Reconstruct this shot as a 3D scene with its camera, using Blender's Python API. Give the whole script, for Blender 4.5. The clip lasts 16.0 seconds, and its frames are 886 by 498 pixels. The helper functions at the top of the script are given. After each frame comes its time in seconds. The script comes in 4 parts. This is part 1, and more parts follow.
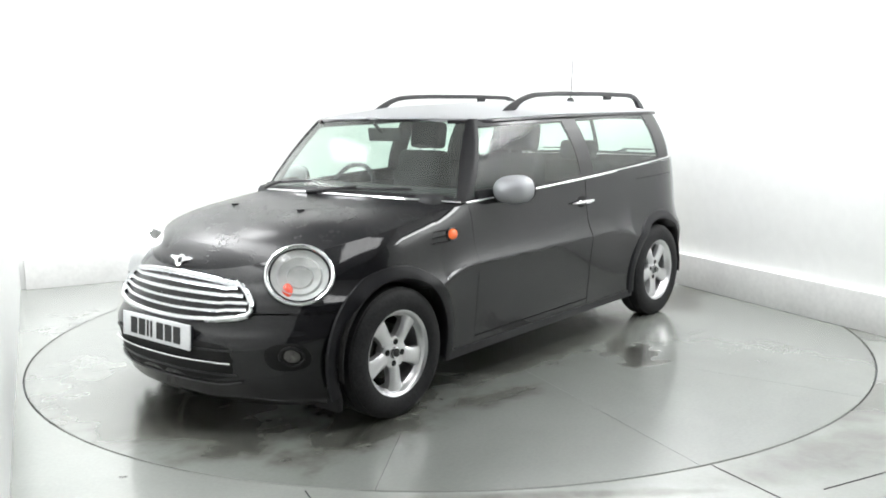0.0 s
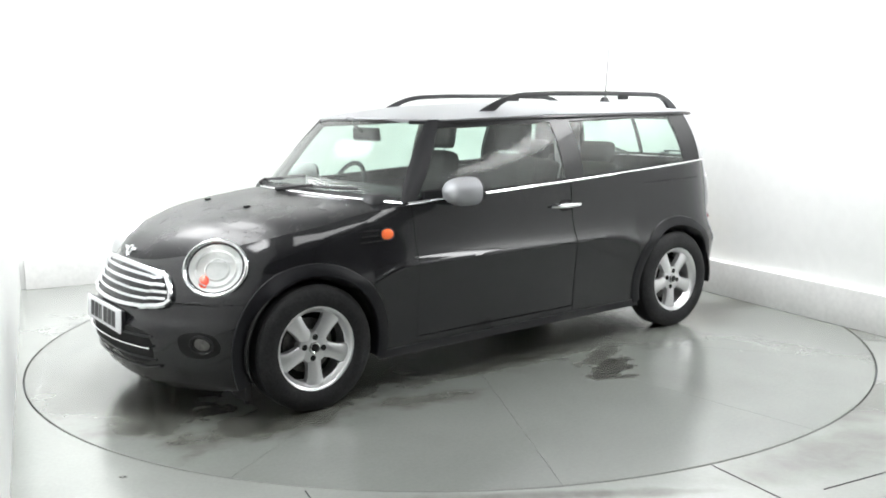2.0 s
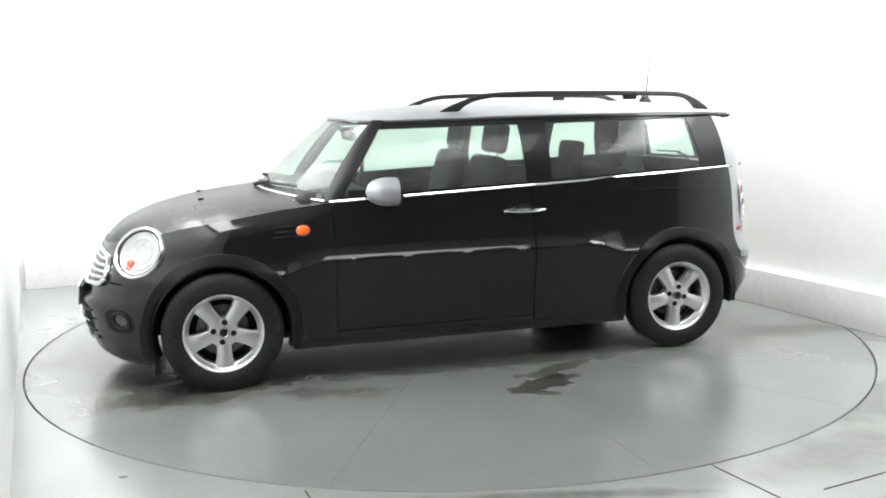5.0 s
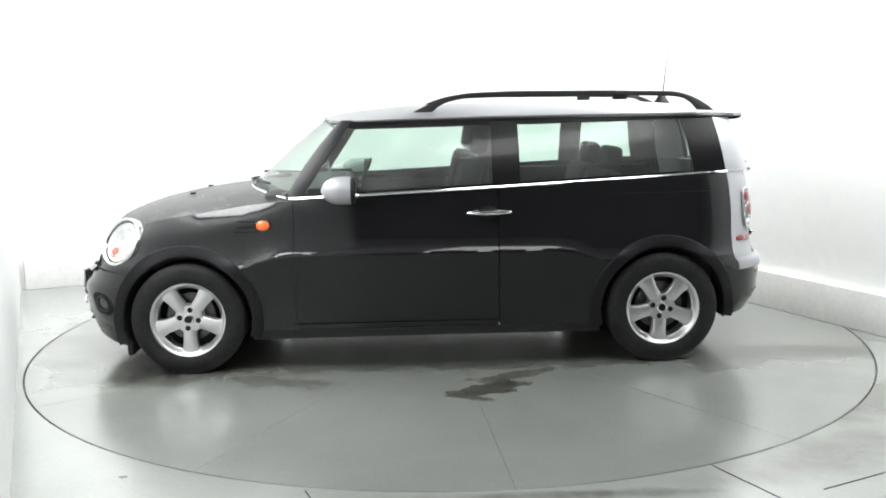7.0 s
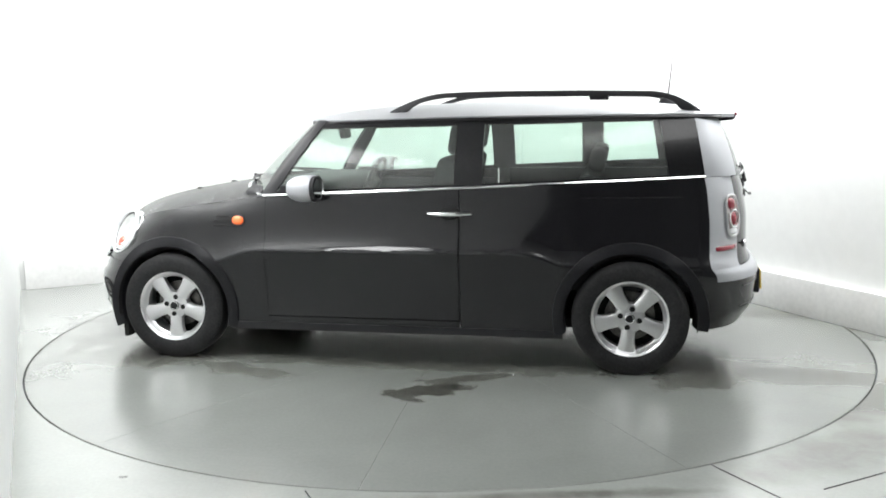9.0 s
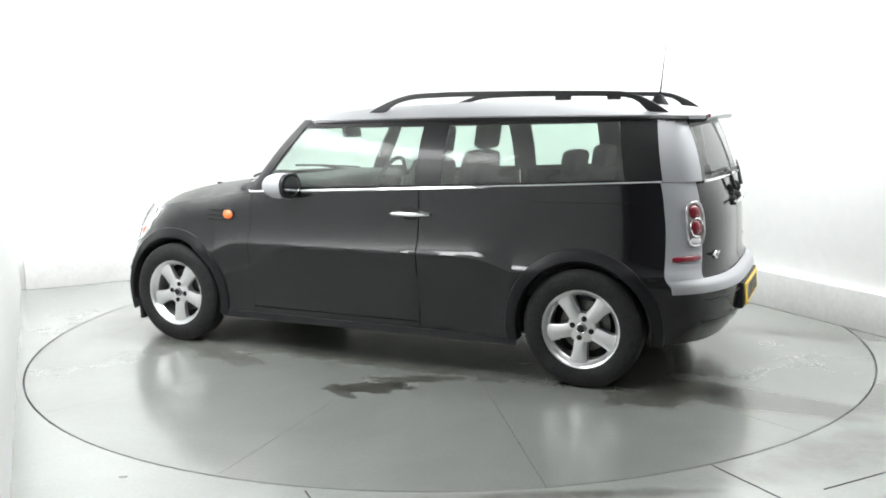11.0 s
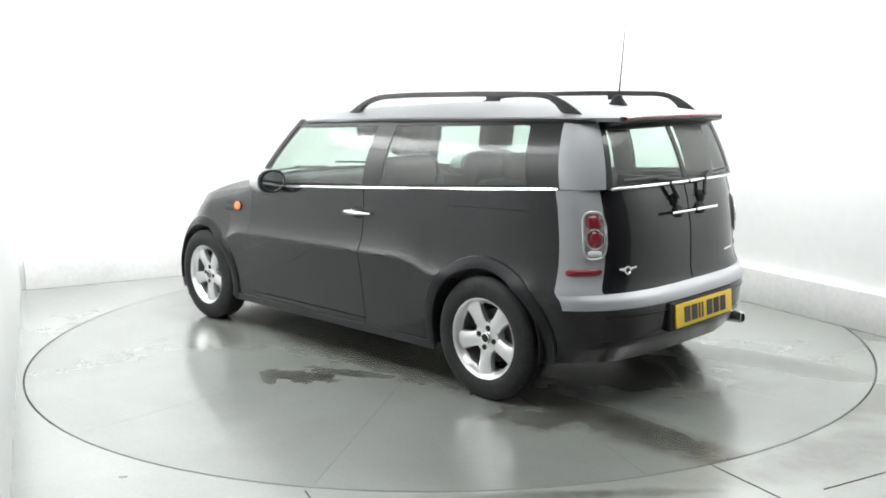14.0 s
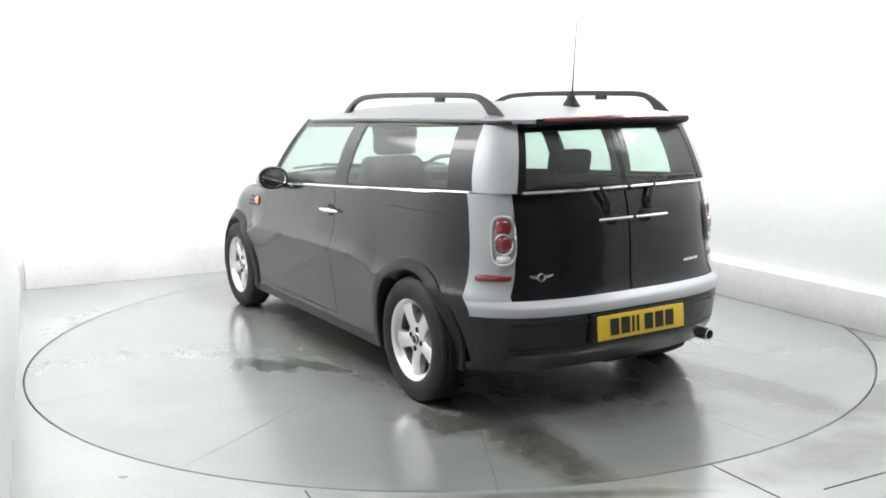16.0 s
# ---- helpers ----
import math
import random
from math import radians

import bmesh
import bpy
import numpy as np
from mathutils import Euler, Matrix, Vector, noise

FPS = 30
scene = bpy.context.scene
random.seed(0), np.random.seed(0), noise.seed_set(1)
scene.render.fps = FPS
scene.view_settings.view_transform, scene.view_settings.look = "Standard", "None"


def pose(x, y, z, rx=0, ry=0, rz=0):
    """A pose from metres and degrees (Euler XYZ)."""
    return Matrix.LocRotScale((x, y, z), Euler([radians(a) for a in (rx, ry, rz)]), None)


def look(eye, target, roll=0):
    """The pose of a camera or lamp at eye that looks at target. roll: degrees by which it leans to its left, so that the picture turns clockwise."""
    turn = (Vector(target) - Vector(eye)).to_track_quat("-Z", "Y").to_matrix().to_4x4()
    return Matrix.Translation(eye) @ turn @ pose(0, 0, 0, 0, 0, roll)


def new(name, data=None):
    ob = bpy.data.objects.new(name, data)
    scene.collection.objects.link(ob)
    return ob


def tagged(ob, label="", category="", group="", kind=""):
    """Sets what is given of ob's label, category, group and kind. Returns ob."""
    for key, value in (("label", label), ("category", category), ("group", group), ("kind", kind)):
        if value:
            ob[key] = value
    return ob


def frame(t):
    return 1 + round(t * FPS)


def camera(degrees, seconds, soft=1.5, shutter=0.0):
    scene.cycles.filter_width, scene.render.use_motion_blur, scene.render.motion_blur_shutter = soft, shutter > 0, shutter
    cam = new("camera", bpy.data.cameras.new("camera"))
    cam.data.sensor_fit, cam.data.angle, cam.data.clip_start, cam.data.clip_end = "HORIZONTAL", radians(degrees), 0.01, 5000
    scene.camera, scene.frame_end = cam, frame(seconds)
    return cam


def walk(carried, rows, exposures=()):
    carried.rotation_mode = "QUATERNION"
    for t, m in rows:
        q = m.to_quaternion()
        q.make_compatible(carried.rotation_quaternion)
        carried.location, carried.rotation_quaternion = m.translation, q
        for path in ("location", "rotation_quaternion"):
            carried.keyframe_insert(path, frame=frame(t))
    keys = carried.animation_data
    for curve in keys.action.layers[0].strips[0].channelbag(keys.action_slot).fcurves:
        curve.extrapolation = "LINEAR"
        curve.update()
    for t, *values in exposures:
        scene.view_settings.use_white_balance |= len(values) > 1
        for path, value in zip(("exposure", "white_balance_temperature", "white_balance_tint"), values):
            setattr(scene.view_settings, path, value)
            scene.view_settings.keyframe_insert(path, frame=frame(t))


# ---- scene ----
cam = camera(52.05, 16.0, soft=1.8)
EYE = (0.0, -5.637, 1.41)
CAM_POSE = look(EYE, (-0.0228, -0.082, 0.5207), -0.95)
walk(cam, [(0.0, CAM_POSE), (16.0, CAM_POSE)], exposures=((0.0, 0.0), (16.0, 0.0)))

# ---------------------------------------------------------------- light
# room plan: corner behind the car, u runs along the back wall, v along the right wall
CORNER = Vector((0.766, 3.49, 0.0))
AU = Vector((-0.9, -0.437, 0.0)).normalized()
AV = Vector((0.437, -0.9, 0.0)).normalized()
ROOM_U, ROOM_V, ROOM_H = 8.0, 11.0, 4.2
ROOM_TURN = math.atan2(AU.y, AU.x)
WHITE_V = 7.0


def room(u, v, z=0.0):
    return CORNER + AU * u + AV * v + Vector((0, 0, z))


world = bpy.data.worlds.new("world")
world.use_nodes = True
scene.world = world
world.node_tree.nodes["Background"].inputs[0].default_value = (0.9, 0.95, 1.0, 1)
world.node_tree.nodes["Background"].inputs[1].default_value = 0.3

# unseen softboxes, added to brighten the room, most of them washing the walls: u, v, hung below the ceiling by, size
# along u, size along v, lean about u and about v, watts for each square metre
LAMPS = [(0.95, 1.5, 0.72, 1.0, 2.0, 0, 45, 28.6), (0.48, 4.0, 1.7, 0.65, 3.2, 0, 10, 37.4), (2.4, 0.95, 0.72, 2.2, 1.0, -45, 0, 14.3), (3.8, 1.2, 0.72, 1.0, 1.6, 0, -50, 30.8),
         (4.28, 2.9, 1.72, 0.65, 3.2, 0, -10, 37.4), (2.3, 6.2, 0.07, 2.6, 1.4, 0, 0, 12.1)]


# ---------------------------------------------------------------- materials
def mat(name, color, rough=0.5, metal=0.0, coat=0.0, spec=0.5, grain=0.0, grain_size=40.0, blotch=0.0, blotch_size=2.0,
        bump=0.0, rough_var=0.0, emit=0.0, coat_rough=0.03, coat_ior=1.5):
    m = bpy.data.materials.new(name)
    m.use_nodes = True
    nt = m.node_tree
    b = nt.nodes["Principled BSDF"]
    b.inputs["Base Color"].default_value = (*color, 1)
    b.inputs["Roughness"].default_value = rough
    b.inputs["Metallic"].default_value = metal
    b.inputs["Coat Weight"].default_value = coat
    b.inputs["Coat Roughness"].default_value = coat_rough
    b.inputs["Coat IOR"].default_value = coat_ior
    b.inputs["Specular IOR Level"].default_value = spec
    if emit:
        b.inputs["Emission Color"].default_value = (*color, 1)
        b.inputs["Emission Strength"].default_value = emit
    tc = nt.nodes.new("ShaderNodeTexCoord")
    fine = nt.nodes.new("ShaderNodeTexNoise")
    fine.inputs["Scale"].default_value = grain_size
    fine.inputs["Detail"].default_value = 6
    nt.links.new(tc.outputs["Object"], fine.inputs["Vector"])
    if grain or blotch:
        big = nt.nodes.new("ShaderNodeTexNoise")
        big.inputs["Scale"].default_value = blotch_size
        big.inputs["Detail"].default_value = 4
        nt.links.new(tc.outputs["Object"], big.inputs["Vector"])
        col = None
        for node, amount in ((fine, grain), (big, blotch)):
            if not amount:
                continue
            ramp = nt.nodes.new("ShaderNodeMapRange")
            ramp.inputs["From Min"].default_value, ramp.inputs["From Max"].default_value = 0.3, 0.7
            ramp.inputs["To Min"].default_value, ramp.inputs["To Max"].default_value = 1 - amount, 1 + amount
            nt.links.new(node.outputs["Fac"], ramp.inputs["Value"])
            mul = nt.nodes.new("ShaderNodeVectorMath")
            mul.operation = "SCALE"
            if col is None:
                mul.inputs[0].default_value = color
            else:
                nt.links.new(col, mul.inputs[0])
            nt.links.new(ramp.outputs[0], mul.inputs["Scale"])
            col = mul.outputs[0]
        nt.links.new(col, b.inputs["Base Color"])
    if rough_var:
        rr = nt.nodes.new("ShaderNodeMapRange")
        rr.inputs["From Min"].default_value, rr.inputs["From Max"].default_value = 0.3, 0.7
        rr.inputs["To Min"].default_value, rr.inputs["To Max"].default_value = max(rough - rough_var, 0.02), rough + rough_var
        nt.links.new(fine.outputs["Fac"], rr.inputs["Value"])
        nt.links.new(rr.outputs[0], b.inputs["Roughness"])
    if bump:
        bp = nt.nodes.new("ShaderNodeBump")
        bp.inputs["Strength"].default_value = bump
        bp.inputs["Distance"].default_value = 0.002
        nt.links.new(fine.outputs["Fac"], bp.inputs["Height"])
        nt.links.new(bp.outputs[0], b.inputs["Normal"])
    return m


def wet(m):
    """Rain drops standing on the clear coat."""
    nt = m.node_tree
    b = nt.nodes["Principled BSDF"]
    tc = nt.nodes.new("ShaderNodeTexCoord")
    cells = nt.nodes.new("ShaderNodeTexVoronoi")
    cells.inputs["Scale"].default_value = 55
    patch = nt.nodes.new("ShaderNodeTexNoise")
    patch.inputs["Scale"].default_value = 9
    drop = nt.nodes.new("ShaderNodeMapRange")
    drop.inputs["From Min"].default_value, drop.inputs["From Max"].default_value = 0.12, 0.42
    drop.inputs["To Min"].default_value, drop.inputs["To Max"].default_value = 1.0, 0.0
    gate = nt.nodes.new("ShaderNodeMapRange")
    gate.inputs["From Min"].default_value, gate.inputs["From Max"].default_value = 0.42, 0.6
    mul = nt.nodes.new("ShaderNodeMath")
    mul.operation = "MULTIPLY"
    bp = nt.nodes.new("ShaderNodeBump")
    bp.inputs["Strength"].default_value, bp.inputs["Distance"].default_value = 0.7, 0.002
    for a, c in ((tc.outputs["Object"], cells.inputs["Vector"]), (tc.outputs["Object"], patch.inputs["Vector"]), (cells.outputs["Distance"], drop.inputs["Value"]),
                 (patch.outputs["Fac"], gate.inputs["Value"]), (drop.outputs[0], mul.inputs[0]), (gate.outputs[0], mul.inputs[1]), (mul.outputs[0], bp.inputs["Height"]),
                 (bp.outputs[0], b.inputs["Coat Normal"])):
        nt.links.new(a, c)
    return m


def glass_mat(name, tint, base=0.08, dirt_haze=0.02):
    m = bpy.data.materials.new(name)
    m.use_nodes = True
    nt = m.node_tree
    nt.nodes.remove(nt.nodes["Principled BSDF"])
    tr = nt.nodes.new("ShaderNodeBsdfTransparent")
    tr.inputs[0].default_value = (*tint, 1)
    gl = nt.nodes.new("ShaderNodeBsdfGlossy")
    gl.inputs["Roughness"].default_value = 0.16
    # gloss that grows towards grazing views, the same from both sides
    lw = nt.nodes.new("ShaderNodeLayerWeight")
    lw.inputs["Blend"].default_value = 0.5
    pw = nt.nodes.new("ShaderNodeMath")
    pw.operation = "POWER"
    pw.inputs[1].default_value = 4.5
    fr = nt.nodes.new("ShaderNodeMath")
    fr.operation = "MULTIPLY_ADD"
    fr.inputs[1].default_value, fr.inputs[2].default_value = 0.85, base
    nt.links.new(lw.outputs["Facing"], pw.inputs[0])
    nt.links.new(pw.outputs[0], fr.inputs[0])
    mx = nt.nodes.new("ShaderNodeMixShader")
    nt.links.new(fr.outputs[0], mx.inputs[0])
    nt.links.new(tr.outputs[0], mx.inputs[1])
    nt.links.new(gl.outputs[0], mx.inputs[2])
    # a thin, uneven film of water and dust, with pale reflection haze painted in
    film = nt.nodes.new("ShaderNodeBsdfDiffuse")
    film.inputs[0].default_value = (0.62, 0.64, 0.62, 1)
    tc = nt.nodes.new("ShaderNodeTexCoord")
    nz = nt.nodes.new("ShaderNodeTexNoise")
    nz.inputs["Scale"].default_value, nz.inputs["Detail"].default_value = 5.0, 6
    nt.links.new(tc.outputs["Object"], nz.inputs["Vector"])
    mr = nt.nodes.new("ShaderNodeMapRange")
    mr.inputs["From Min"].default_value, mr.inputs["From Max"].default_value = 0.3, 0.7
    mr.inputs["To Min"].default_value, mr.inputs["To Max"].default_value = dirt_haze * 0.5, dirt_haze * 1.5
    nt.links.new(nz.outputs["Fac"], mr.inputs["Value"])
    top = nt.nodes.new("ShaderNodeMixShader")
    nt.links.new(mr.outputs[0], top.inputs[0])
    nt.links.new(mx.outputs[0], top.inputs[1])
    nt.links.new(film.outputs[0], top.inputs[2])
    nt.links.new(top.outputs[0], nt.nodes["Material Output"].inputs[0])
    return m


PAINT = mat("dark_paint", (0.009, 0.009, 0.0105), 0.4, 0.0, 1.0, spec=0.06, coat_ior=1.52, coat_rough=0.08, grain=0.25, grain_size=900)
WET_PAINT = wet(mat("wet_dark_paint", (0.009, 0.009, 0.0105), 0.4, 0.0, 0.65, spec=0.06, coat_ior=1.45, coat_rough=0.22, grain=0.25, grain_size=900))
SILVER = mat("silver_paint", (0.43, 0.44, 0.46), 0.5, 0.35, 0.10, grain=0.06, grain_size=1200, rough_var=0.05)
CHROME = mat("chrome", (0.86, 0.87, 0.88), 0.1, 1.0, rough_var=0.04)
ALLOY = mat("alloy", (0.72, 0.72, 0.73), 0.3, 0.8, 0.3, grain=0.03, grain_size=120, rough_var=0.02)
RUBBER = mat("rubber", (0.018, 0.018, 0.019), 0.6, spec=0.25, grain=0.3, grain_size=90, blotch=0.2, blotch_size=9, bump=0.3)
TRIM = mat("black_plastic", (0.014, 0.014, 0.016), 0.45, spec=0.36, grain=0.2, grain_size=220, bump=0.15)
ARCH = mat("arch_plastic", (0.009, 0.009, 0.011), 0.38, spec=0.28, grain=0.2, grain_size=220, bump=0.1)
GLOSS_BLACK = mat("gloss_black", (0.009, 0.009, 0.010), 0.3, spec=0.3, coat=0.35, coat_ior=1.4, grain=0.2, grain_size=60)
FABRIC = mat("seat_cloth", (0.022, 0.023, 0.025), 0.9, spec=0.2, grain=0.3, grain_size=160, bump=0.5)
CABIN = mat("cabin_plastic", (0.02, 0.021, 0.023), 0.6, grain=0.2, grain_size=120, bump=0.2)
LINING = mat("headlining", (0.35, 0.35, 0.34), 0.9, grain=0.1, grain_size=200)
HOUSING = mat("wheel_house", (0.006, 0.006, 0.006), 0.85, grain=0.2, grain_size=40)
AMBER_RED = mat("bulb_lens", (0.9, 0.10, 0.05), 0.25, coat=1.0, emit=0.3)
MIRROR = mat("mirror_glass", (0.75, 0.77, 0.78), 0.03, 1.0)
AMBER = mat("amber_lens", (0.95, 0.16, 0.03), 0.2, coat=1.0, emit=0.25)
REDLENS = mat("red_lens", (0.22, 0.012, 0.025), 0.18, coat=1.0)
SMOKE = mat("smoked_lens", (0.33, 0.27, 0.27), 0.25, coat=1.0)
REFLECTOR = mat("lamp_reflector", (0.66, 0.67, 0.66), 0.38, 0.0, rough_var=0.08, blotch=0.08, blotch_size=30)
PLATE_W = mat("plate_white", (0.82, 0.83, 0.84), 0.35, grain=0.03, grain_size=60)
PLATE_Y = mat("plate_yellow", (0.82, 0.56, 0.04), 0.35, grain=0.03, grain_size=60)
INK = mat("plate_ink", (0.02, 0.02, 0.02), 0.4)
DISC = mat("brake_metal", (0.16, 0.155, 0.15), 0.45, 0.8, grain=0.3, grain_size=80)
WALL = mat("white_wall_paint", (0.86, 0.87, 0.86), 0.7, spec=0.25, grain=0.015, grain_size=14, blotch=0.02, blotch_size=0.7, bump=0.1)
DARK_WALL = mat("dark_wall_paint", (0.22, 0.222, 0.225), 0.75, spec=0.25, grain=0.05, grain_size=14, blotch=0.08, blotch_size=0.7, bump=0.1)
KERB = mat("kerb_paint", (0.80, 0.80, 0.79), 0.55, grain=0.04, grain_size=30, blotch=0.06, blotch_size=2.5, bump=0.2)
CEIL = mat("ceiling_paint", (0.85, 0.85, 0.85), 0.8, grain=0.02, grain_size=10)
GLASS = glass_mat("tinted_glass", (0.80, 0.92, 0.86), 0.04, 0.09)
CLEAR = glass_mat("clear_glass", (0.97, 0.98, 0.98), 0.05)
DIFFUSER = mat("light_diffuser", (1.0, 0.99, 0.97), 0.5, emit=1.5)
GAP = mat("panel_gap", (0.003, 0.003, 0.003), 0.8)


# ---------------------------------------------------------------- mesh helpers
def mesh_ob(name, bm, material, smooth=True, angle=38):
    me = bpy.data.meshes.new(name)
    for f in bm.faces:
        f.smooth = smooth
    if smooth:
        lim = radians(angle)
        for e in bm.edges:
            if len(e.link_faces) != 2 or e.calc_face_angle(0) > lim:
                e.smooth = False
    bm.to_mesh(me)
    bm.free()
    me.materials.append(material)
    return new(name, me)


def part(name, bm, material, parent, label="", smooth=True, angle=38, thick=0.0):
    ob = mesh_ob(name, bm, material, smooth, angle)
    ob.parent = parent
    if label:
        ob["label"] = label
    if thick:
        mod = ob.modifiers.new("thickness", "SOLIDIFY")
        mod.thickness, mod.offset = abs(thick), (-1 if thick > 0 else 1)
    return ob


def grid(rows, flip=False, close=False):
    """A sheet from rows of points."""
    bm = bmesh.new()
    vs = [[bm.verts.new(p) for p in r] for r in rows]
    n = len(rows[0])
    for i in range(len(rows) - 1):
        for j in range(n if close else n - 1):
            k = (j + 1) % n
            q = [vs[i][j], vs[i][k], vs[i + 1][k], vs[i + 1][j]]
            if flip:
                q.reverse()
            try:
                bm.faces.new(q)
            except ValueError:
                pass
    bmesh.ops.remove_doubles(bm, verts=bm.verts, dist=1e-5)
    return bm


def box(sx, sy, sz, at=(0, 0, 0), bevel=0.0, m=None, seg=2):
    bm = bmesh.new()
    bmesh.ops.create_cube(bm, size=1, matrix=Matrix.Diagonal((sx, sy, sz, 1)))
    if bevel:
        bmesh.ops.bevel(bm, geom=list(bm.edges), offset=bevel, segments=seg, affect="EDGES", profile=0.6)
    bmesh.ops.transform(bm, matrix=Matrix.Translation(at) @ (m or Matrix()), verts=bm.verts)
    return bm


def lathe(profile, n=48, axis="y", at=(0, 0, 0)):
    """Turn (radius, offset) pairs round an axis."""
    rows = []
    for r, h in profile:
        row = []
        for i in range(n):
            a = 2 * math.pi * i / n
            c, s = r * math.cos(a), r * math.sin(a)
            p = {"y": (c, h, s), "x": (h, c, s), "z": (c, s, h)}[axis]
            row.append(Vector(p) + Vector(at))
        rows.append(row)
    bm = grid(rows, close=True)
    bmesh.ops.recalc_face_normals(bm, faces=bm.faces)
    return bm


def tube(points, radius, n=8, flat=1.0, closed=False):
    """A rod along points; flat squeezes it in height."""
    pts = [Vector(p) for p in points]
    rows = []
    for i, p in enumerate(pts):
        a = pts[i - 1] if (i or closed) else p
        b = pts[(i + 1) % len(pts)] if (i < len(pts) - 1 or closed) else p
        d = (b - a).normalized()
        side = d.cross(Vector((0, 0, 1)))
        if side.length < 1e-3:
            side = Vector((1, 0, 0))
        side.normalize()
        up = side.cross(d)
        r = radius(i / max(1, len(pts) - 1)) if callable(radius) else radius
        rows.append([p + side * (r * math.cos(2 * math.pi * k / n)) + up * (r * flat * math.sin(2 * math.pi * k / n)) for k in range(n)])
    if closed:
        rows.append(rows[0])
    bm = grid(rows, close=True)
    if not closed:
        bmesh.ops.holes_fill(bm, edges=[e for e in bm.edges if len(e.link_faces) == 1], sides=0)
    bmesh.ops.recalc_face_normals(bm, faces=bm.faces)
    return bm


def join(*bms):
    out = bmesh.new()
    for b in bms:
        me = bpy.data.meshes.new("tmp")
        b.to_mesh(me)
        b.free()
        out.from_mesh(me)
        bpy.data.meshes.remove(me)
    return out


def moved(bm, m):
    bmesh.ops.transform(bm, matrix=m, verts=bm.verts)
    return bm


def mirrored(bm):
    out = bm.copy()
    for v in out.verts:
        v.co.y = -v.co.y
    bmesh.ops.reverse_faces(out, faces=out.faces)
    return out


def lerp(a, b, t):
    return a + (b - a) * t


def curve(x, xs, ys, soft=0.0):
    if soft:
        return float(np.mean(np.interp([x - soft, x - soft / 2, x, x + soft / 2, x + soft], xs, ys)))
    return float(np.interp(x, xs, ys))


# ---------------------------------------------------------------- the room
def build_room():
    bm = bmesh.new()
    ring_out = [room(-0.3, -0.3), room(ROOM_U + .3, -0.3), room(ROOM_U + .3, ROOM_V + .3), room(-0.3, ROOM_V + .3)]
    # floor with a round opening for the turntable
    n = 128
    inner = [bm.verts.new(TABLE_C + Vector((TABLE_R * math.cos(2 * math.pi * i / n), TABLE_R * math.sin(2 * math.pi * i / n), 0))) for i in range(n)]
    outer = []
    for i in range(n):
        d = Vector((math.cos(2 * math.pi * i / n), math.sin(2 * math.pi * i / n), 0))
        best = 1e9
        for k in range(4):
            a, b = ring_out[k], ring_out[(k + 1) % 4]
            e = b - a
            den = d.x * e.y - d.y * e.x
            if abs(den) > 1e-9:
                s = (a.x * e.y - a.y * e.x) / den
                w = (a.x * d.y - a.y * d.x) / den
                if s > 0 and -1e-6 <= w <= 1 + 1e-6:
                    best = min(best, s)
        outer.append(bm.verts.new(d * best))
    low = [bm.verts.new(v.co - Vector((0, 0, 0.12))) for v in inner]
    for i in range(n):
        k = (i + 1) % n
        bm.faces.new((inner[i], outer[i], outer[k], inner[k]))
        bm.faces.new((low[i], inner[i], inner[k], low[k]))
    bmesh.ops.recalc_face_normals(bm, faces=bm.faces)
    tagged(mesh_ob("floor", bm, FLOOR, angle=20), "pale grey glossy studio floor with damp stains", "floor", kind="structure")

    for a, b in (((-0.54, -2.455), (-0.42, -2.72)), ((1.02, -2.27), (1.22, -2.66)), ((1.36, -2.51), (1.95, -2.22))):
        d = Vector((b[0] - a[0], b[1] - a[1], 0))
        j = box(d.length, 0.005, 0.002, (0, 0, 0))
        moved(j, Matrix.Translation(((a[0] + b[0]) / 2, (a[1] + b[1]) / 2, 0.0006)) @ pose(0, 0, 0, 0, 0, math.degrees(math.atan2(d.y, d.x))))
        tagged(mesh_ob("floor_joint", j, GAP, smooth=False), "thin dark joint in the studio floor", "floor joint", kind="structure")

    turn = pose(0, 0, 0, 0, 0, math.degrees(ROOM_TURN))

    def wall(name, u0, v0, u1, v1, z0, z1, thick, material, label, cat="wall", bevel=0.0):
        c = room((u0 + u1) / 2, (v0 + v1) / 2, (z0 + z1) / 2)
        b = box(abs(u1 - u0) + thick * (u0 == u1), abs(v1 - v0) + thick * (v0 == v1), z1 - z0, c, bevel, turn)
        return tagged(mesh_ob(name, b, material, smooth=bool(bevel)), label, cat, kind="structure")

    wall("wall_north", -0.3, -0.1, ROOM_U + .3, -0.1, 0, ROOM_H, 0.2, WALL, "plain white painted studio back wall")
    wall("wall_east", -0.1, 0, -0.1, WHITE_V, 0, ROOM_H, 0.2, WALL, "plain white painted studio side wall")
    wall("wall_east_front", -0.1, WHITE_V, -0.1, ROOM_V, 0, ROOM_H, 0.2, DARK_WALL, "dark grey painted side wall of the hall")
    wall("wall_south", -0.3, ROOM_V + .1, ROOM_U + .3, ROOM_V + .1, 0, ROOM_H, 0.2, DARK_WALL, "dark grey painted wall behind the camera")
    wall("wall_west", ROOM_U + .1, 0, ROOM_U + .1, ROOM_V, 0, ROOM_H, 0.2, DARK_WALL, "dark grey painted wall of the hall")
    wall("ceiling", -0.3, ROOM_V / 2, ROOM_U + .3, ROOM_V / 2, ROOM_H, ROOM_H + .15, ROOM_V + .6, CEIL, "plain white studio ceiling", "ceiling")
    wall("baseboard_north", 0.06, 0.03, 4.6, 0.03, 0.0, 0.245, 0.06, KERB, "off-white painted plinth along the back wall", "plinth", 0.006)
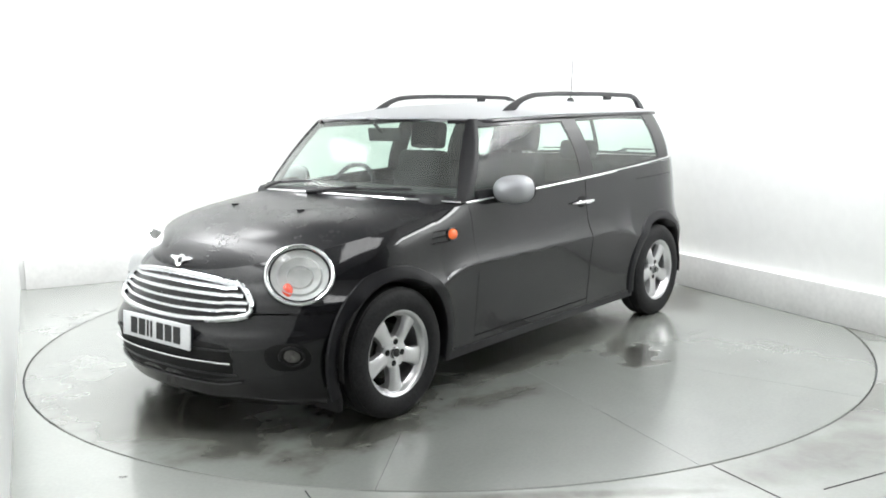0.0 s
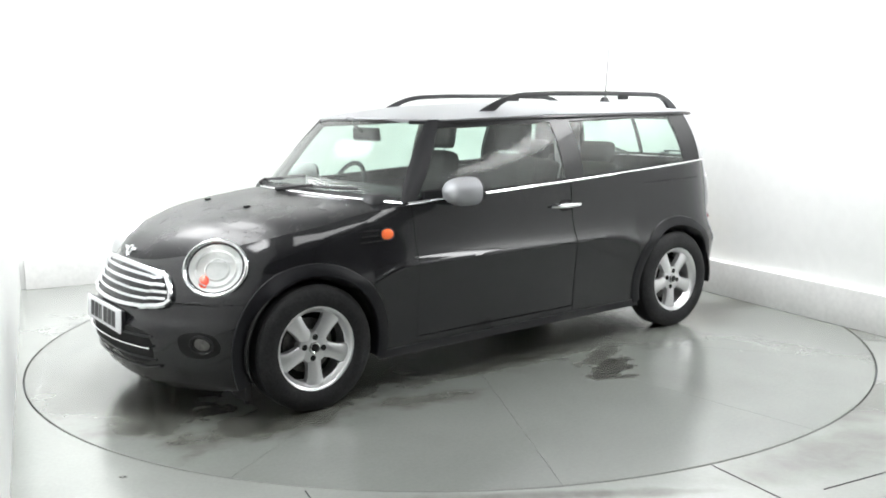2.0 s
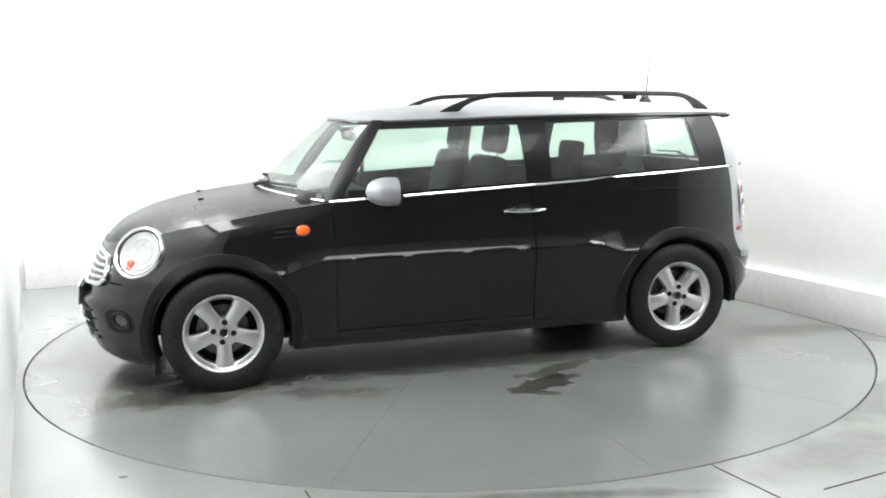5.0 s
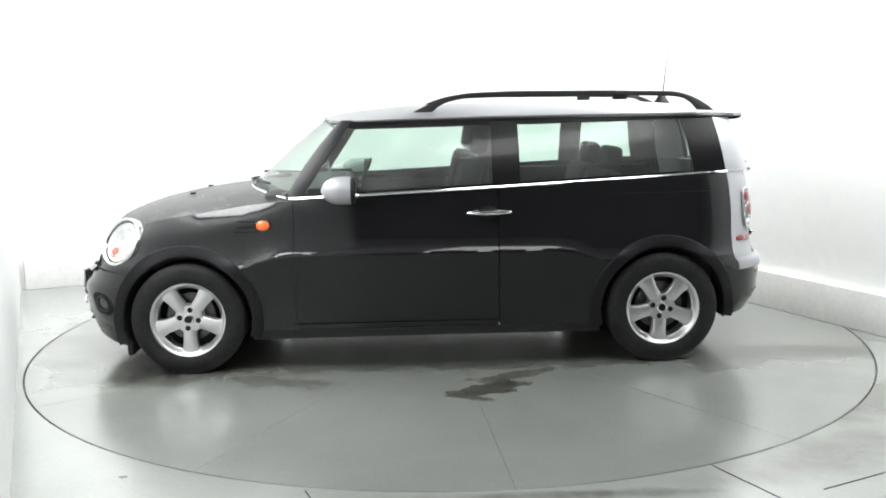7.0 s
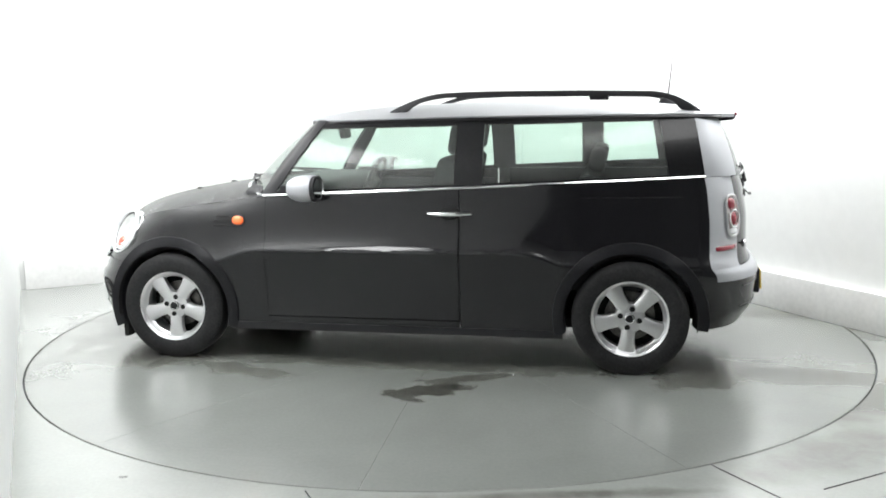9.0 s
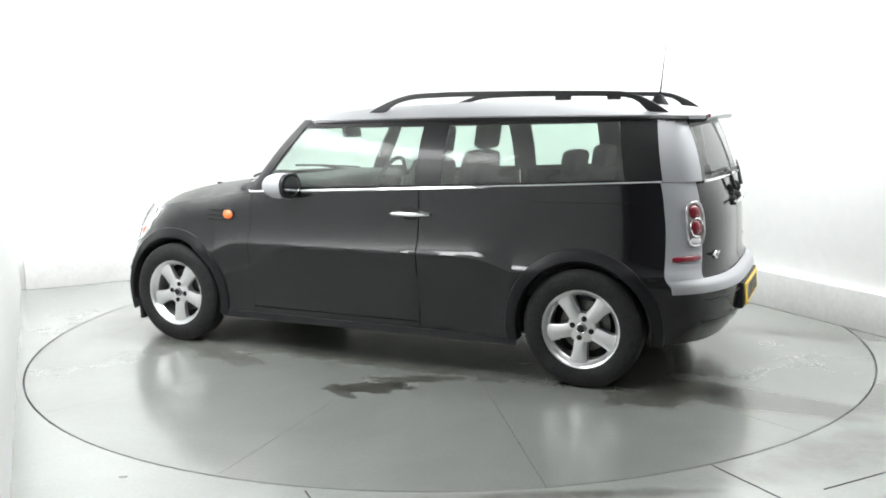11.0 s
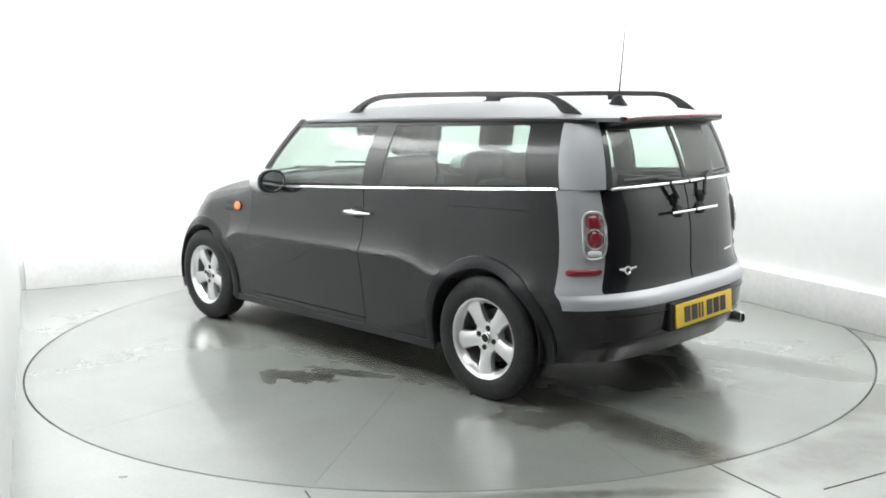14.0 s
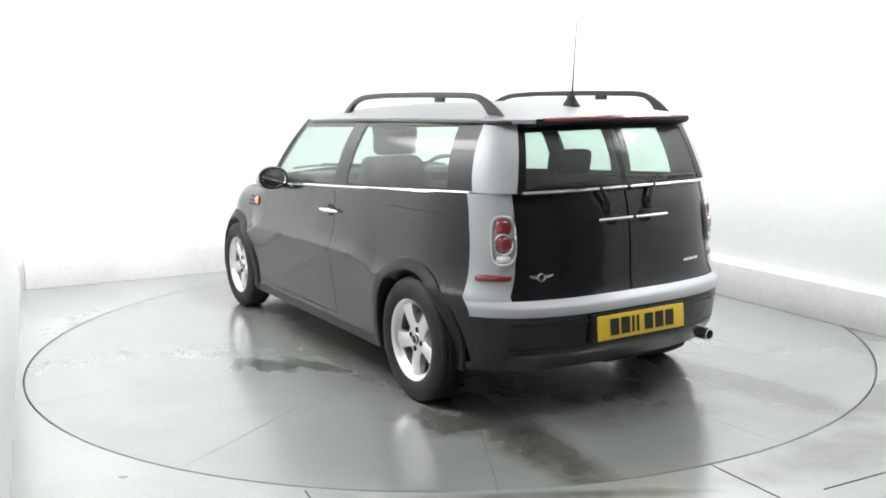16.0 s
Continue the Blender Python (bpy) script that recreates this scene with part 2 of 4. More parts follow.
    wall("baseboard_east", 0.03, 0.06, 0.03, WHITE_V, 0.0, 0.245, 0.06, KERB, "off-white painted plinth along the side wall", "plinth", 0.006)
    c = room(4.795, 3.45, ROOM_H / 2)
    b = box(0.12, 6.94, ROOM_H, (0, 0, 0), 0.0)
    moved(b, Matrix.Translation(c) @ turn @ pose(0, 0, 0, 0, 0, -1.6))
    tagged(mesh_ob("wall_screen", b, WALL, smooth=False), "white painted partition beside the turntable", "wall", kind="structure")
    # added lights and their fixtures, all out of view, each with a glowing diffuser
    for u, v, hang, su, sv, lean_u, lean_v, watts in LAMPS:
        place = Matrix.Translation(room(u, v, ROOM_H - hang)) @ turn @ pose(0, 0, 0, lean_u, lean_v, 0)
        lp = bpy.data.lights.new("softbox_light", "AREA")
        lp.shape, lp.size, lp.size_y, lp.energy, lp.color = "RECTANGLE", su, sv, watts * su * sv, (0.975, 0.99, 1.0)
        o = new("softbox_light", lp)
        o.matrix_world = place @ pose(0, 0, -0.075)
        fix = new("added_softbox")
        fix.matrix_world = place
        tagged(fix, "large rectangular white softbox added near the wall, out of view" if lean_u or lean_v else "large rectangular white softbox added under the ceiling, out of view", "studio light", "studio softboxes")
        hu, hv = su / 2 + 0.025, sv / 2 + 0.025
        part("frame", join(box(su + 0.1, 0.05, 0.12, (0, hv, 0)), box(su + 0.1, 0.05, 0.12, (0, -hv, 0)), box(0.05, sv, 0.12, (hu, 0, 0)), box(0.05, sv, 0.12, (-hu, 0, 0))), TRIM, fix, smooth=False)
        part("back_panel", box(su, sv, 0.01, (0, 0, 0.05)), TRIM, fix, smooth=False)
        if lean_u or lean_v:
            up = place.inverted() @ (place.translation + Vector((0, 0, hang)))
            part("hanger", tube([Vector((0, 0, 0.05)), up], 0.012), TRIM, fix)
        part("diffuser", box(su, sv, 0.01, (0, 0, 0.03)), DIFFUSER, fix, smooth=False)


TABLE_R = 2.466
TABLE_C = Vector((0.003, -0.020, 0))


def floor_material(name, base, turning):
    m = mat(name, base, 0.3)
    nt = m.node_tree
    b = nt.nodes["Principled BSDF"]
    tc = nt.nodes.new("ShaderNodeTexCoord")

    def noise_node(scale, detail=6, dist=0.0, rough=0.55):
        n = nt.nodes.new("ShaderNodeTexNoise")
        n.inputs["Scale"].default_value, n.inputs["Detail"].default_value = scale, detail
        n.inputs["Distortion"].default_value, n.inputs["Roughness"].default_value = dist, rough
        nt.links.new(tc.outputs["Object"], n.inputs["Vector"])
        return n.outputs["Fac"]

    def ramp(src, a, c, lo, hi):
        r = nt.nodes.new("ShaderNodeMapRange")
        r.interpolation_type = "SMOOTHSTEP"
        for key, val in zip(("From Min", "From Max", "To Min", "To Max"), (a, c, lo, hi)):
            r.inputs[key].default_value = val
        nt.links.new(src, r.inputs["Value"])
        return r.outputs[0]

    def math_node(op, a, c):
        n = nt.nodes.new("ShaderNodeMath")
        n.operation = op
        for i, s in enumerate((a, c)):
            if isinstance(s, (int, float)):
                n.inputs[i].default_value = s
            else:
                nt.links.new(s, n.inputs[i])
        return n.outputs[0]

    def spot(x, y, rx, ry, turn=0.0, edge=0.5, wob=0.35, scale=3.0):
        """A ragged mask, for stains and painted shade, centred at x, y with half sizes rx, ry."""
        mp = nt.nodes.new("ShaderNodeMapping")
        mp.vector_type = "TEXTURE"
        mp.inputs["Location"].default_value = (x, y, 0)
        mp.inputs["Rotation"].default_value = (0, 0, radians(turn))
        mp.inputs["Scale"].default_value = (rx, ry, 1)
        nt.links.new(tc.outputs["Object"], mp.inputs["Vector"])
        ln = nt.nodes.new("ShaderNodeVectorMath")
        ln.operation = "LENGTH"
        nt.links.new(mp.outputs[0], ln.inputs[0])
        w = math_node("MULTIPLY", math_node("SUBTRACT", noise_node(scale, 3), 0.5), wob * 4)
        mask = ramp(math_node("ADD", ln.outputs["Value"], w), 1.0 - edge, 1.0 + edge * 0.45, 1.0, 0.0)
        return math_node("MULTIPLY", math_node("POWER", mask, 1.1), ramp(noise_node(7.0, 7, 0.6), 0.32, 0.68, 0.62, 1.0))

    # stains, and on the turntable the car's shade too, darken the base colour
    marks = None
    for args, strength in (TABLE_STAINS_SHADE if turning else FLOOR_STAINS):
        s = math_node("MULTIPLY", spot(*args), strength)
        marks = s if marks is None else math_node("MAXIMUM", marks, s)
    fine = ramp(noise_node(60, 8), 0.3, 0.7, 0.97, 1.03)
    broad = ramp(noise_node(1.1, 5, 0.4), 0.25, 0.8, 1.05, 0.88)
    tone = math_node("MULTIPLY", math_node("MULTIPLY", fine, broad), math_node("SUBTRACT", 1.0, marks))
    mul = nt.nodes.new("ShaderNodeVectorMath")
    mul.operation = "SCALE"
    mul.inputs[0].default_value = base
    nt.links.new(tone, mul.inputs["Scale"])
    # warm tint over damp stains and painted shade alike
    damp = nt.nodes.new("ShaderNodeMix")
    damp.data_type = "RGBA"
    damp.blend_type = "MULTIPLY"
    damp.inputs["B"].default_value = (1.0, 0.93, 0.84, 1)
    nt.links.new(marks, damp.inputs["Factor"])
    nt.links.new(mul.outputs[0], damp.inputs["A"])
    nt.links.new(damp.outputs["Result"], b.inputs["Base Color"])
    rough = math_node("SUBTRACT", ramp(noise_node(5, 6), 0.3, 0.7, 0.22, 0.27), math_node("MULTIPLY", marks, 0.04))
    nt.links.new(rough, b.inputs["Roughness"])
    b.inputs["Specular IOR Level"].default_value = 0.9
    b.inputs["Coat Weight"].default_value = 0.8
    b.inputs["Coat Roughness"].default_value = 0.17
    return m


# stains and the car's painted shade in the turntable's own plan: x, y, half sizes, turn, edge, raggedness, grain
TABLE_STAINS_SHADE = [
    # streak along the sill: damp and painted shade in one
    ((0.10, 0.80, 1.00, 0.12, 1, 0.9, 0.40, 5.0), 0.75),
    ((-0.17, 1.25, 0.20, 0.10, 28, 0.30, 0.55, 9.0), 0.85),
    ((-0.02, 1.36, 0.16, 0.05, -35, 0.5, 0.55, 9.0), 0.70),
    ((-0.28, 1.05, 0.26, 0.07, 25, 0.5, 0.5, 8.0), 0.65),
    ((-1.80, 0.72, 0.72, 0.16, -6, 0.7, 0.26, 4.0), 0.80),
    ((-1.80, -0.62, 0.70, 0.15, 4, 0.8, 0.30, 4.0), 0.60),
    ((-1.48, 0.90, 0.26, 0.16, 40, 0.6, 0.45, 6.0), 0.70),
    ((1.55, 0.80, 0.55, 0.26, 12, 0.7, 0.40, 5.0), 0.80),
    ((2.05, 0.05, 0.36, 0.75, 8, 0.7, 0.40, 4.5), 0.80),
    ((1.75, -0.55, 0.50, 0.30, -15, 0.8, 0.40, 4.5), 0.60),
    # next three, under the car: damp with the car's shade painted in
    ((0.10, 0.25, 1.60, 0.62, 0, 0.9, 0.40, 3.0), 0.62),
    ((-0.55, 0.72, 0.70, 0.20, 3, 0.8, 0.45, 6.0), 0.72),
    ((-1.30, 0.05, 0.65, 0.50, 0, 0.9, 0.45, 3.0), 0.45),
    ((0.95, 1.05, 0.30, 0.10, -15, 0.8, 0.45, 6.0), 0.45),
]
# stains of the fixed floor
FLOOR_STAINS = [
    ((2.35, 0.25, 0.75, 0.26, -62, 0.7, 0.30, 3.0), 0.59),
    ((1.95, -1.55, 0.55, 0.28, 25, 0.8, 0.34, 4.0), 0.50),
    ((1.55, -2.15, 0.60, 0.18, 30, 0.8, 0.34, 4.0), 0.42),
    ((0.45, -2.52, 0.55, 0.04, 2, 0.8, 0.40, 6.0), 0.55),
    ((2.62, -0.12, 0.10, 0.03, -55, 0.4, 0.40, 12.0), 0.70),
    ((-1.27, -2.30, 0.02, 0.012, 0, 0.3, 0.2, 20.0), 0.84),
]


def build_table():
    table = new("turntable")
    tagged(table, "round grey vehicle turntable with damp stains and painted car shade, flush in the floor", "turntable")
    gap = 0.0008
    radii = [0.55, 0.9, 1.3, 1.7, 2.1, TABLE_R - 0.012, TABLE_R - 0.009]
    for k in range(12):
        mid = radians(48 + 30 * k)
        rows = []
        for r in radii:
            half = radians(15) - gap / r
            rows.append([Vector((r * math.cos(mid + a), r * math.sin(mid + a), -0.003 if r > TABLE_R - 0.01 else 0.0)) for a in steps(-half, half, 12)])
        low = [p.copy() for p in rows[-1]]
        for p in low:
            p.z = -0.06
        rows.append(low)
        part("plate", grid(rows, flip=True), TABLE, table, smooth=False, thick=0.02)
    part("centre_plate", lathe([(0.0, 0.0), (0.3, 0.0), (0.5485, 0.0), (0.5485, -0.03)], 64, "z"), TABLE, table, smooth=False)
    part("under_frame", lathe([(0.0, -0.035), (2.3, -0.035), (2.42, -0.10)], 64, "z"), GAP, table)
    return table


FLOOR = floor_material("studio_floor", (0.292, 0.308, 0.288), False)
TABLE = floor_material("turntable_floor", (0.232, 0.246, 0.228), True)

# ---------------------------------------------------------------- the car's form
HALF_W = 0.838
XF, XR = 1.2, -1.2
NR = 3.2
BELT_X = [-1.95, -1.58, -0.38, 0.71, 0.95, 1.40, 1.70, 1.86, 2.0]
BELT_Z = [1.03, 1.02, 0.977, 0.921, 0.895, 0.825, 0.745, 0.695, 0.67]
TOP_X = [0.60, 0.98, 1.11, 1.22, 1.395, 1.57, 1.72, 1.80, 1.86, 1.90]
TOP_Z = [0.975, 0.962, 0.948, 0.936, 0.912, 0.876, 0.824, 0.775, 0.70, 0.67]
NOSE_Z = [0.10, 0.16, 0.25, 0.40, 0.44, 0.475, 0.535, 0.56, 0.62, 0.68, 0.72, 0.80]
NOSE_X = [1.84, 1.93, 1.97, 1.995, 1.985, 1.955, 1.94, 1.925, 1.905, 1.87, 1.84, 1.76]
TAIL_Z = [0.10, 0.20, 0.32, 0.50, 0.535, 0.556, 0.60, 0.80, 0.95, 1.03]
TAIL_X = [-1.80, -1.86, -1.95, -1.968, -1.955, -1.918, -1.905, -1.90, -1.875, -1.85]
CREASE_Z = 0.636


def side_f(z):
    """Half width by height: an undercut door, a crease, and a hollow shoulder that straightens towards the belt."""
    if z <= CREASE_Z:
        d = CREASE_Z - z
        return 1 - 0.20 * d + 0.16 * d * d
    d = z - CREASE_Z
    return 0.9995 - 0.040 * d - 0.058 * (1 - math.exp(-d / 0.072))


def outline(s, z):
    """The body's outline at the height z. s: 0 the nose's middle, 1 to 2 the straight side, 3 the tail's middle; negative on the right."""
    q = abs(s)
    # the crease drops towards the wheel arches
    xs = lerp(XF, XR, min(max(q - 1, 0), 1))
    drop = 0.06 * min(1, max(0, (abs(xs - 0.02) - 0.68) / 0.25)) ** 2 * min(1, max(0, (0.9 - z) / 0.2))
    w = HALF_W * side_f(z + drop)
    if q <= 1:
        a = q * math.pi / 2
        xn = curve(z, NOSE_Z, NOSE_X, 0.012)
        nf = curve(z, [0.45, 0.66], [2.45, 2.05])
        x = XF + (xn - XF) * math.cos(a) ** (2 / nf)
        y = math.sin(a) ** (2 / nf)
    elif q <= 2:
        x, y = xs, 1.0
    else:
        a = (q - 2) * math.pi / 2
        xt = curve(z, TAIL_Z, TAIL_X, 0.012)
        x = XR + (xt - XR) * math.sin(a) ** (2 / NR)
        y = max(math.cos(a), 0) ** (2 / NR)
    # the wing's shoulder rolls in towards the bonnet
    if x > 0.55 and z > 0.6:
        f = min(max((z - curve(x, BELT_X, BELT_Z, 0.05) + 0.11) / 0.11, 0), 1.2)
        w *= 1 - 0.062 * f * f * min(1, (x - 0.55) / 0.4)
    y *= w
    return Vector((x, math.copysign(y, s) if s else y if q > 1 else 0.0, z))


def side_s(x):
    return 1 + (XF - x) / (XF - XR)


def belt(x):
    return curve(x, BELT_X, BELT_Z, 0.05)


def top_point(s):
    """The shoulder: the outline's point at the belt's height there."""
    z = 0.9
    for _ in range(14):
        z = belt(outline(s, z).x)
    return outline(s, z)


def steps(a, b, n):
    return [lerp(a, b, i / n) for i in range(n + 1)]


def skin(s0, s1, z0, z1, ns, nz, out=0.0):
    """A sheet of the body's side. z0, z1: heights, or functions of s."""
    rows = []
    for s in steps(s0, s1, ns):
        a = z0(s) if callable(z0) else z0
        b = z1(s) if callable(z1) else z1
        row = [outline(s, lerp(a, b, j / nz)) for j in range(nz + 1)]
        rows.append(row)
    bm = grid(rows)
    bmesh.ops.recalc_face_normals(bm, faces=bm.faces)
    # outwards
    f = max(bm.faces, key=lambda f: f.calc_area())
    c = f.calc_center_median()
    if f.normal.dot(Vector((c.x * 0.3, c.y, 0))) < 0:
        bmesh.ops.reverse_faces(bm, faces=bm.faces)
    if out:
        bm.normal_update()
        for v in bm.verts:
            v.co += v.normal * out
    return bm


WHEEL_X, WHEEL_Y, WHEEL_Z, TYRE_R = 1.2735, 0.735, 0.298, 0.302
ARCH_R = 0.352


def open_arches(bm, r=ARCH_R + 0.02):
    dead = [f for f in bm.faces if any((f.calc_center_median().x - x) ** 2 + (f.calc_center_median().z - WHEEL_Z) ** 2 < r * r for x in (WHEEL_X, -WHEEL_X))]
    bmesh.ops.delete(bm, geom=dead, context="FACES")
    return bm


def s_at(x, z, sign=1):
    """The outline's s where it passes the length x (on the flank)."""
    if XR <= x <= XF:
        return side_s(x) * sign
    lo, hi = (0.02, 1.0) if x > XF else (2.0, 2.98)
    for _ in range(40):
        mid = (lo + hi) / 2
        if outline(mid, z).x > x:
            lo = mid
        else:
            hi = mid
    return (lo + hi) / 2 * sign


def on_side(x, z, sign=1, out=0.0):
    p = outline(s_at(x, z, sign), z)
    e = 0.01
    a = outline(s_at(x, z, sign) + e * sign, z) - outline(s_at(x, z, sign) - e * sign, z)
    b = outline(s_at(x, z, sign), z + e) - outline(s_at(x, z, sign), z - e)
    n = a.cross(b).normalized()
    if n.y * sign < 0:
        n = -n
    return p + n * out


# greenhouse: corner lines at the belt and under the roof
def house(k, h):
    """The glasshouse's sheet. k: 0 screen's middle, 1 front pillar, 2 rear pillar, 3 tail door's edge, 4 tail's middle. h: 0 belt to 1 roof."""
    q = abs(k)
    low = [Vector((0.985, 0, 0.962)), Vector((0.715, 0.742, 0.925)), Vector((-1.637, 0.680, 1.022)), Vector((-1.80, 0.556, 1.022)), Vector((-1.865, 0, 1.025))]
    high = [Vector((0.555, 0, 1.338)), Vector((0.435, 0.575, 1.326)), Vector((-1.580, 0.562, 1.345)), Vector((-1.690, 0.480, 1.338)), Vector((-1.725, 0, 1.345))]

    def ring(p, bulge):
        i = min(int(q), 3)
        t = q - i
        if i == 0:
            y = p[1].y * t
            return Vector((lerp(p[0].x, p[1].x, t ** 2.3), y, lerp(p[0].z, p[1].z, t ** 2)))
        if i == 3:
            y = p[3].y * (1 - t)
            return Vector((lerp(p[3].x, p[4].x, 1 - (1 - t) ** 2), y, lerp(p[3].z, p[4].z, t)))
        v = p[i].lerp(p[i + 1], t)
        b = bulge if i == 1 else 0.014
        v.y += b * 4 * t * (1 - t)
        if i == 2:
            v.x -= b * 4 * t * (1 - t)
        return v

    a, b = ring(low, 0.052), ring(high, 0.035)
    v = a.lerp(b, h)
    out = 0.028 * 4 * h * (1 - h)
    if q < 1:
        c = Vector((1, 0.4 * v.y, 0)) * 0.8
    else:
        t = min(max(q - 2, 0), 1)
        c = Vector((-t, 1 - t, 0)).normalized() * (1 - 0.5 * t)
    v += c * out
    if k < 0:
        v.y = -v.y
    return v


def at(v, h):
    return v(h) if callable(v) else v


def pane(k0, k1, h0, h1, nk, nh, out=0.0, sign=1):
    """A sheet of the glasshouse. k0, k1: edges, or functions of the height."""
    rows = [[house(lerp(at(k0, lerp(h0, h1, j / nh)), at(k1, lerp(h0, h1, j / nh)), i / nk) * sign, lerp(h0, h1, j / nh)) for j in range(nh + 1)] for i in range(nk + 1)]
    bm = grid(rows)
    bm.normal_update()
    f = bm.faces[len(bm.faces) // 2] if hasattr(bm.faces, "ensure_lookup_table") and not bm.faces.ensure_lookup_table() else None
    c = f.calc_center_median()
    if f.normal.dot(Vector((c.x + 0.4, c.y * 1.5, 0.2))) < 0:
        bmesh.ops.reverse_faces(bm, faces=bm.faces)
        bm.normal_update()
    if out:
        for v in bm.verts:
            v.co += v.normal * out
    return bm


def k_at(x, h):
    lo, hi = 1.0, 2.0
    for _ in range(40):
        mid = (lo + hi) / 2
        if house(mid, h).x > x:
            lo = mid
        else:
            hi = mid
    return (lo + hi) / 2


ROOF_X = [0.57, 0.45, 0.10, -0.50, -1.00, -1.35, -1.65, -1.79]
ROOF_Z = [1.342, 1.368, 1.402, 1.420, 1.418, 1.402, 1.370, 1.345]


def roof_edge(x):
    y = curve(x, [-1.80, -1.74, -1.66, -1.50, -0.5, 0.30, 0.46, 0.54, 0.575], [0.45, 0.52, 0.572, 0.600, 0.628, 0.605, 0.565, 0.40, 0.0], 0.015)
    z = curve(x, [-1.8, -1.5, -0.4, 0.4, 0.58], [1.335, 1.342, 1.342, 1.328, 1.335], 0.05)
    return y, z


def roof_z(x, y):
    ye, ze = roof_edge(x)
    zt = curve(x, ROOF_X[::-1], ROOF_Z[::-1], 0.06)
    return ze + (zt - ze) * (1 - min(1, abs(y) / max(ye, 1e-4)) ** 3.2)


def hood_z(x, y):
    s = s_at(x, belt(x))
    p = top_point(s)
    zt = curve(x, TOP_X, TOP_Z, 0.05)
    return p.z + max(zt - p.z, 0) * (1 - min(1, abs(y) / max(p.y, 1e-4)) ** 3.3)


# ---------------------------------------------------------------- the car's fittings
LAMP_C = Vector((1.652, 0.588, 0.692))
LAMP_R = (0.150, 0.138)
LAMP_TURN = Matrix.Translation(LAMP_C) @ Euler((0, radians(-27), radians(50))).to_matrix().to_4x4()


def open_lamps(bm, grow=0.93):
    inv = LAMP_TURN.inverted()
    dead = []
    for f in bm.faces:
        c = f.calc_center_median()
        q = inv @ Vector((c.x, abs(c.y), c.z))
        if abs(q.x) < 0.15 and (q.y / LAMP_R[0]) ** 2 + (q.z / LAMP_R[1]) ** 2 < grow * grow:
            dead.append(f)
    bmesh.ops.delete(bm, geom=dead, context="FACES")
    return bm


def frame_at(s, z):
    """Point, unit tangents along and up, and outward normal of the body there; and metres for each unit of s."""
    e = 0.004
    p = outline(s, z)
    ds = (outline(s + e, z) - outline(s - e, z)) / (2 * e)
    dz = (outline(s, z + e) - outline(s, z - e)).normalized()
    n = ds.cross(dz).normalized()
    if n.dot(Vector((p.x * 0.4, p.y, 0))) < 0:
        n = -n
    return p, ds.normalized(), dz, n, max(ds.length, 1e-3)


def s_nose(y, z):
    lo, hi = 0.0, 1.0
    for _ in range(30):
        mid = (lo + hi) / 2
        if outline(mid, z).y < abs(y):
            lo = mid
        else:
            hi = mid
    return math.copysign(lo, y) if y else 0.0


def s_tail(y, z):
    lo, hi = 2.0, 3.0
    for _ in range(30):
        mid = (lo + hi) / 2
        if outline(mid, z).y > abs(y):
            lo = mid
        else:
            hi = mid
    return math.copysign(lo, y if y else 1)


def on_nose(y, z, out=0.0):
    s = s_nose(y, z)
    p = outline(s, z)
    if abs(y) < 0.002:
        return p + Vector((out, 0, 0))
    n = frame_at(s, z)[3] if abs(y) > 0.35 else Vector((1, y * 0.9, 0)).normalized()
    return p + n * out


def on_tail(y, z, out=0.0):
    s = s_tail(y, z)
    p = outline(s, z)
    n = Vector((-1, 0, 0)) if abs(y) < 0.45 else frame_at(s, z)[3]
    return p + n * out


def pad(place, a0, z0, ha, hz, power=2.5, height=0.01, base=-0.004, rings=5, n=32):
    """A domed pad lying on the body. place(a, z, out) gives the body's point."""
    rows = []
    for k in range(rings + 1):
        r = max(math.sin(math.pi / 2 * k / rings), 0.01)
        o = base + (height - base) * math.cos(math.pi / 2 * k / rings) ** 0.6 if k < rings else base
        row = []
        for i in range(n):
            t = 2 * math.pi * i / n
            c, s = math.cos(t), math.sin(t)
            row.append(place(a0 + ha * r * math.copysign(abs(c) ** (2 / power), c), z0 + hz * r * math.copysign(abs(s) ** (2 / power), s), o))
        rows.append(row)
    bm = grid(rows, close=True)
    bmesh.ops.holes_fill(bm, edges=[e for e in bm.edges if len(e.link_faces) == 1], sides=0)
    bmesh.ops.recalc_face_normals(bm, faces=bm.faces)
    return bm


def rim_tube(place, a0, z0, ha, hz, power, radius, out=0.004, n=40):
    pts = []
    for i in range(n):
        t = 2 * math.pi * i / n
        c, s = math.cos(t), math.sin(t)
        pts.append(place(a0 + ha * math.copysign(abs(c) ** (2 / power), c), z0 + hz * math.copysign(abs(s) ** (2 / power), s), out))
    return tube(pts, radius, 6, closed=True)


def flank(x, z, out=0.0):
    return on_side(x, z, 1, out)


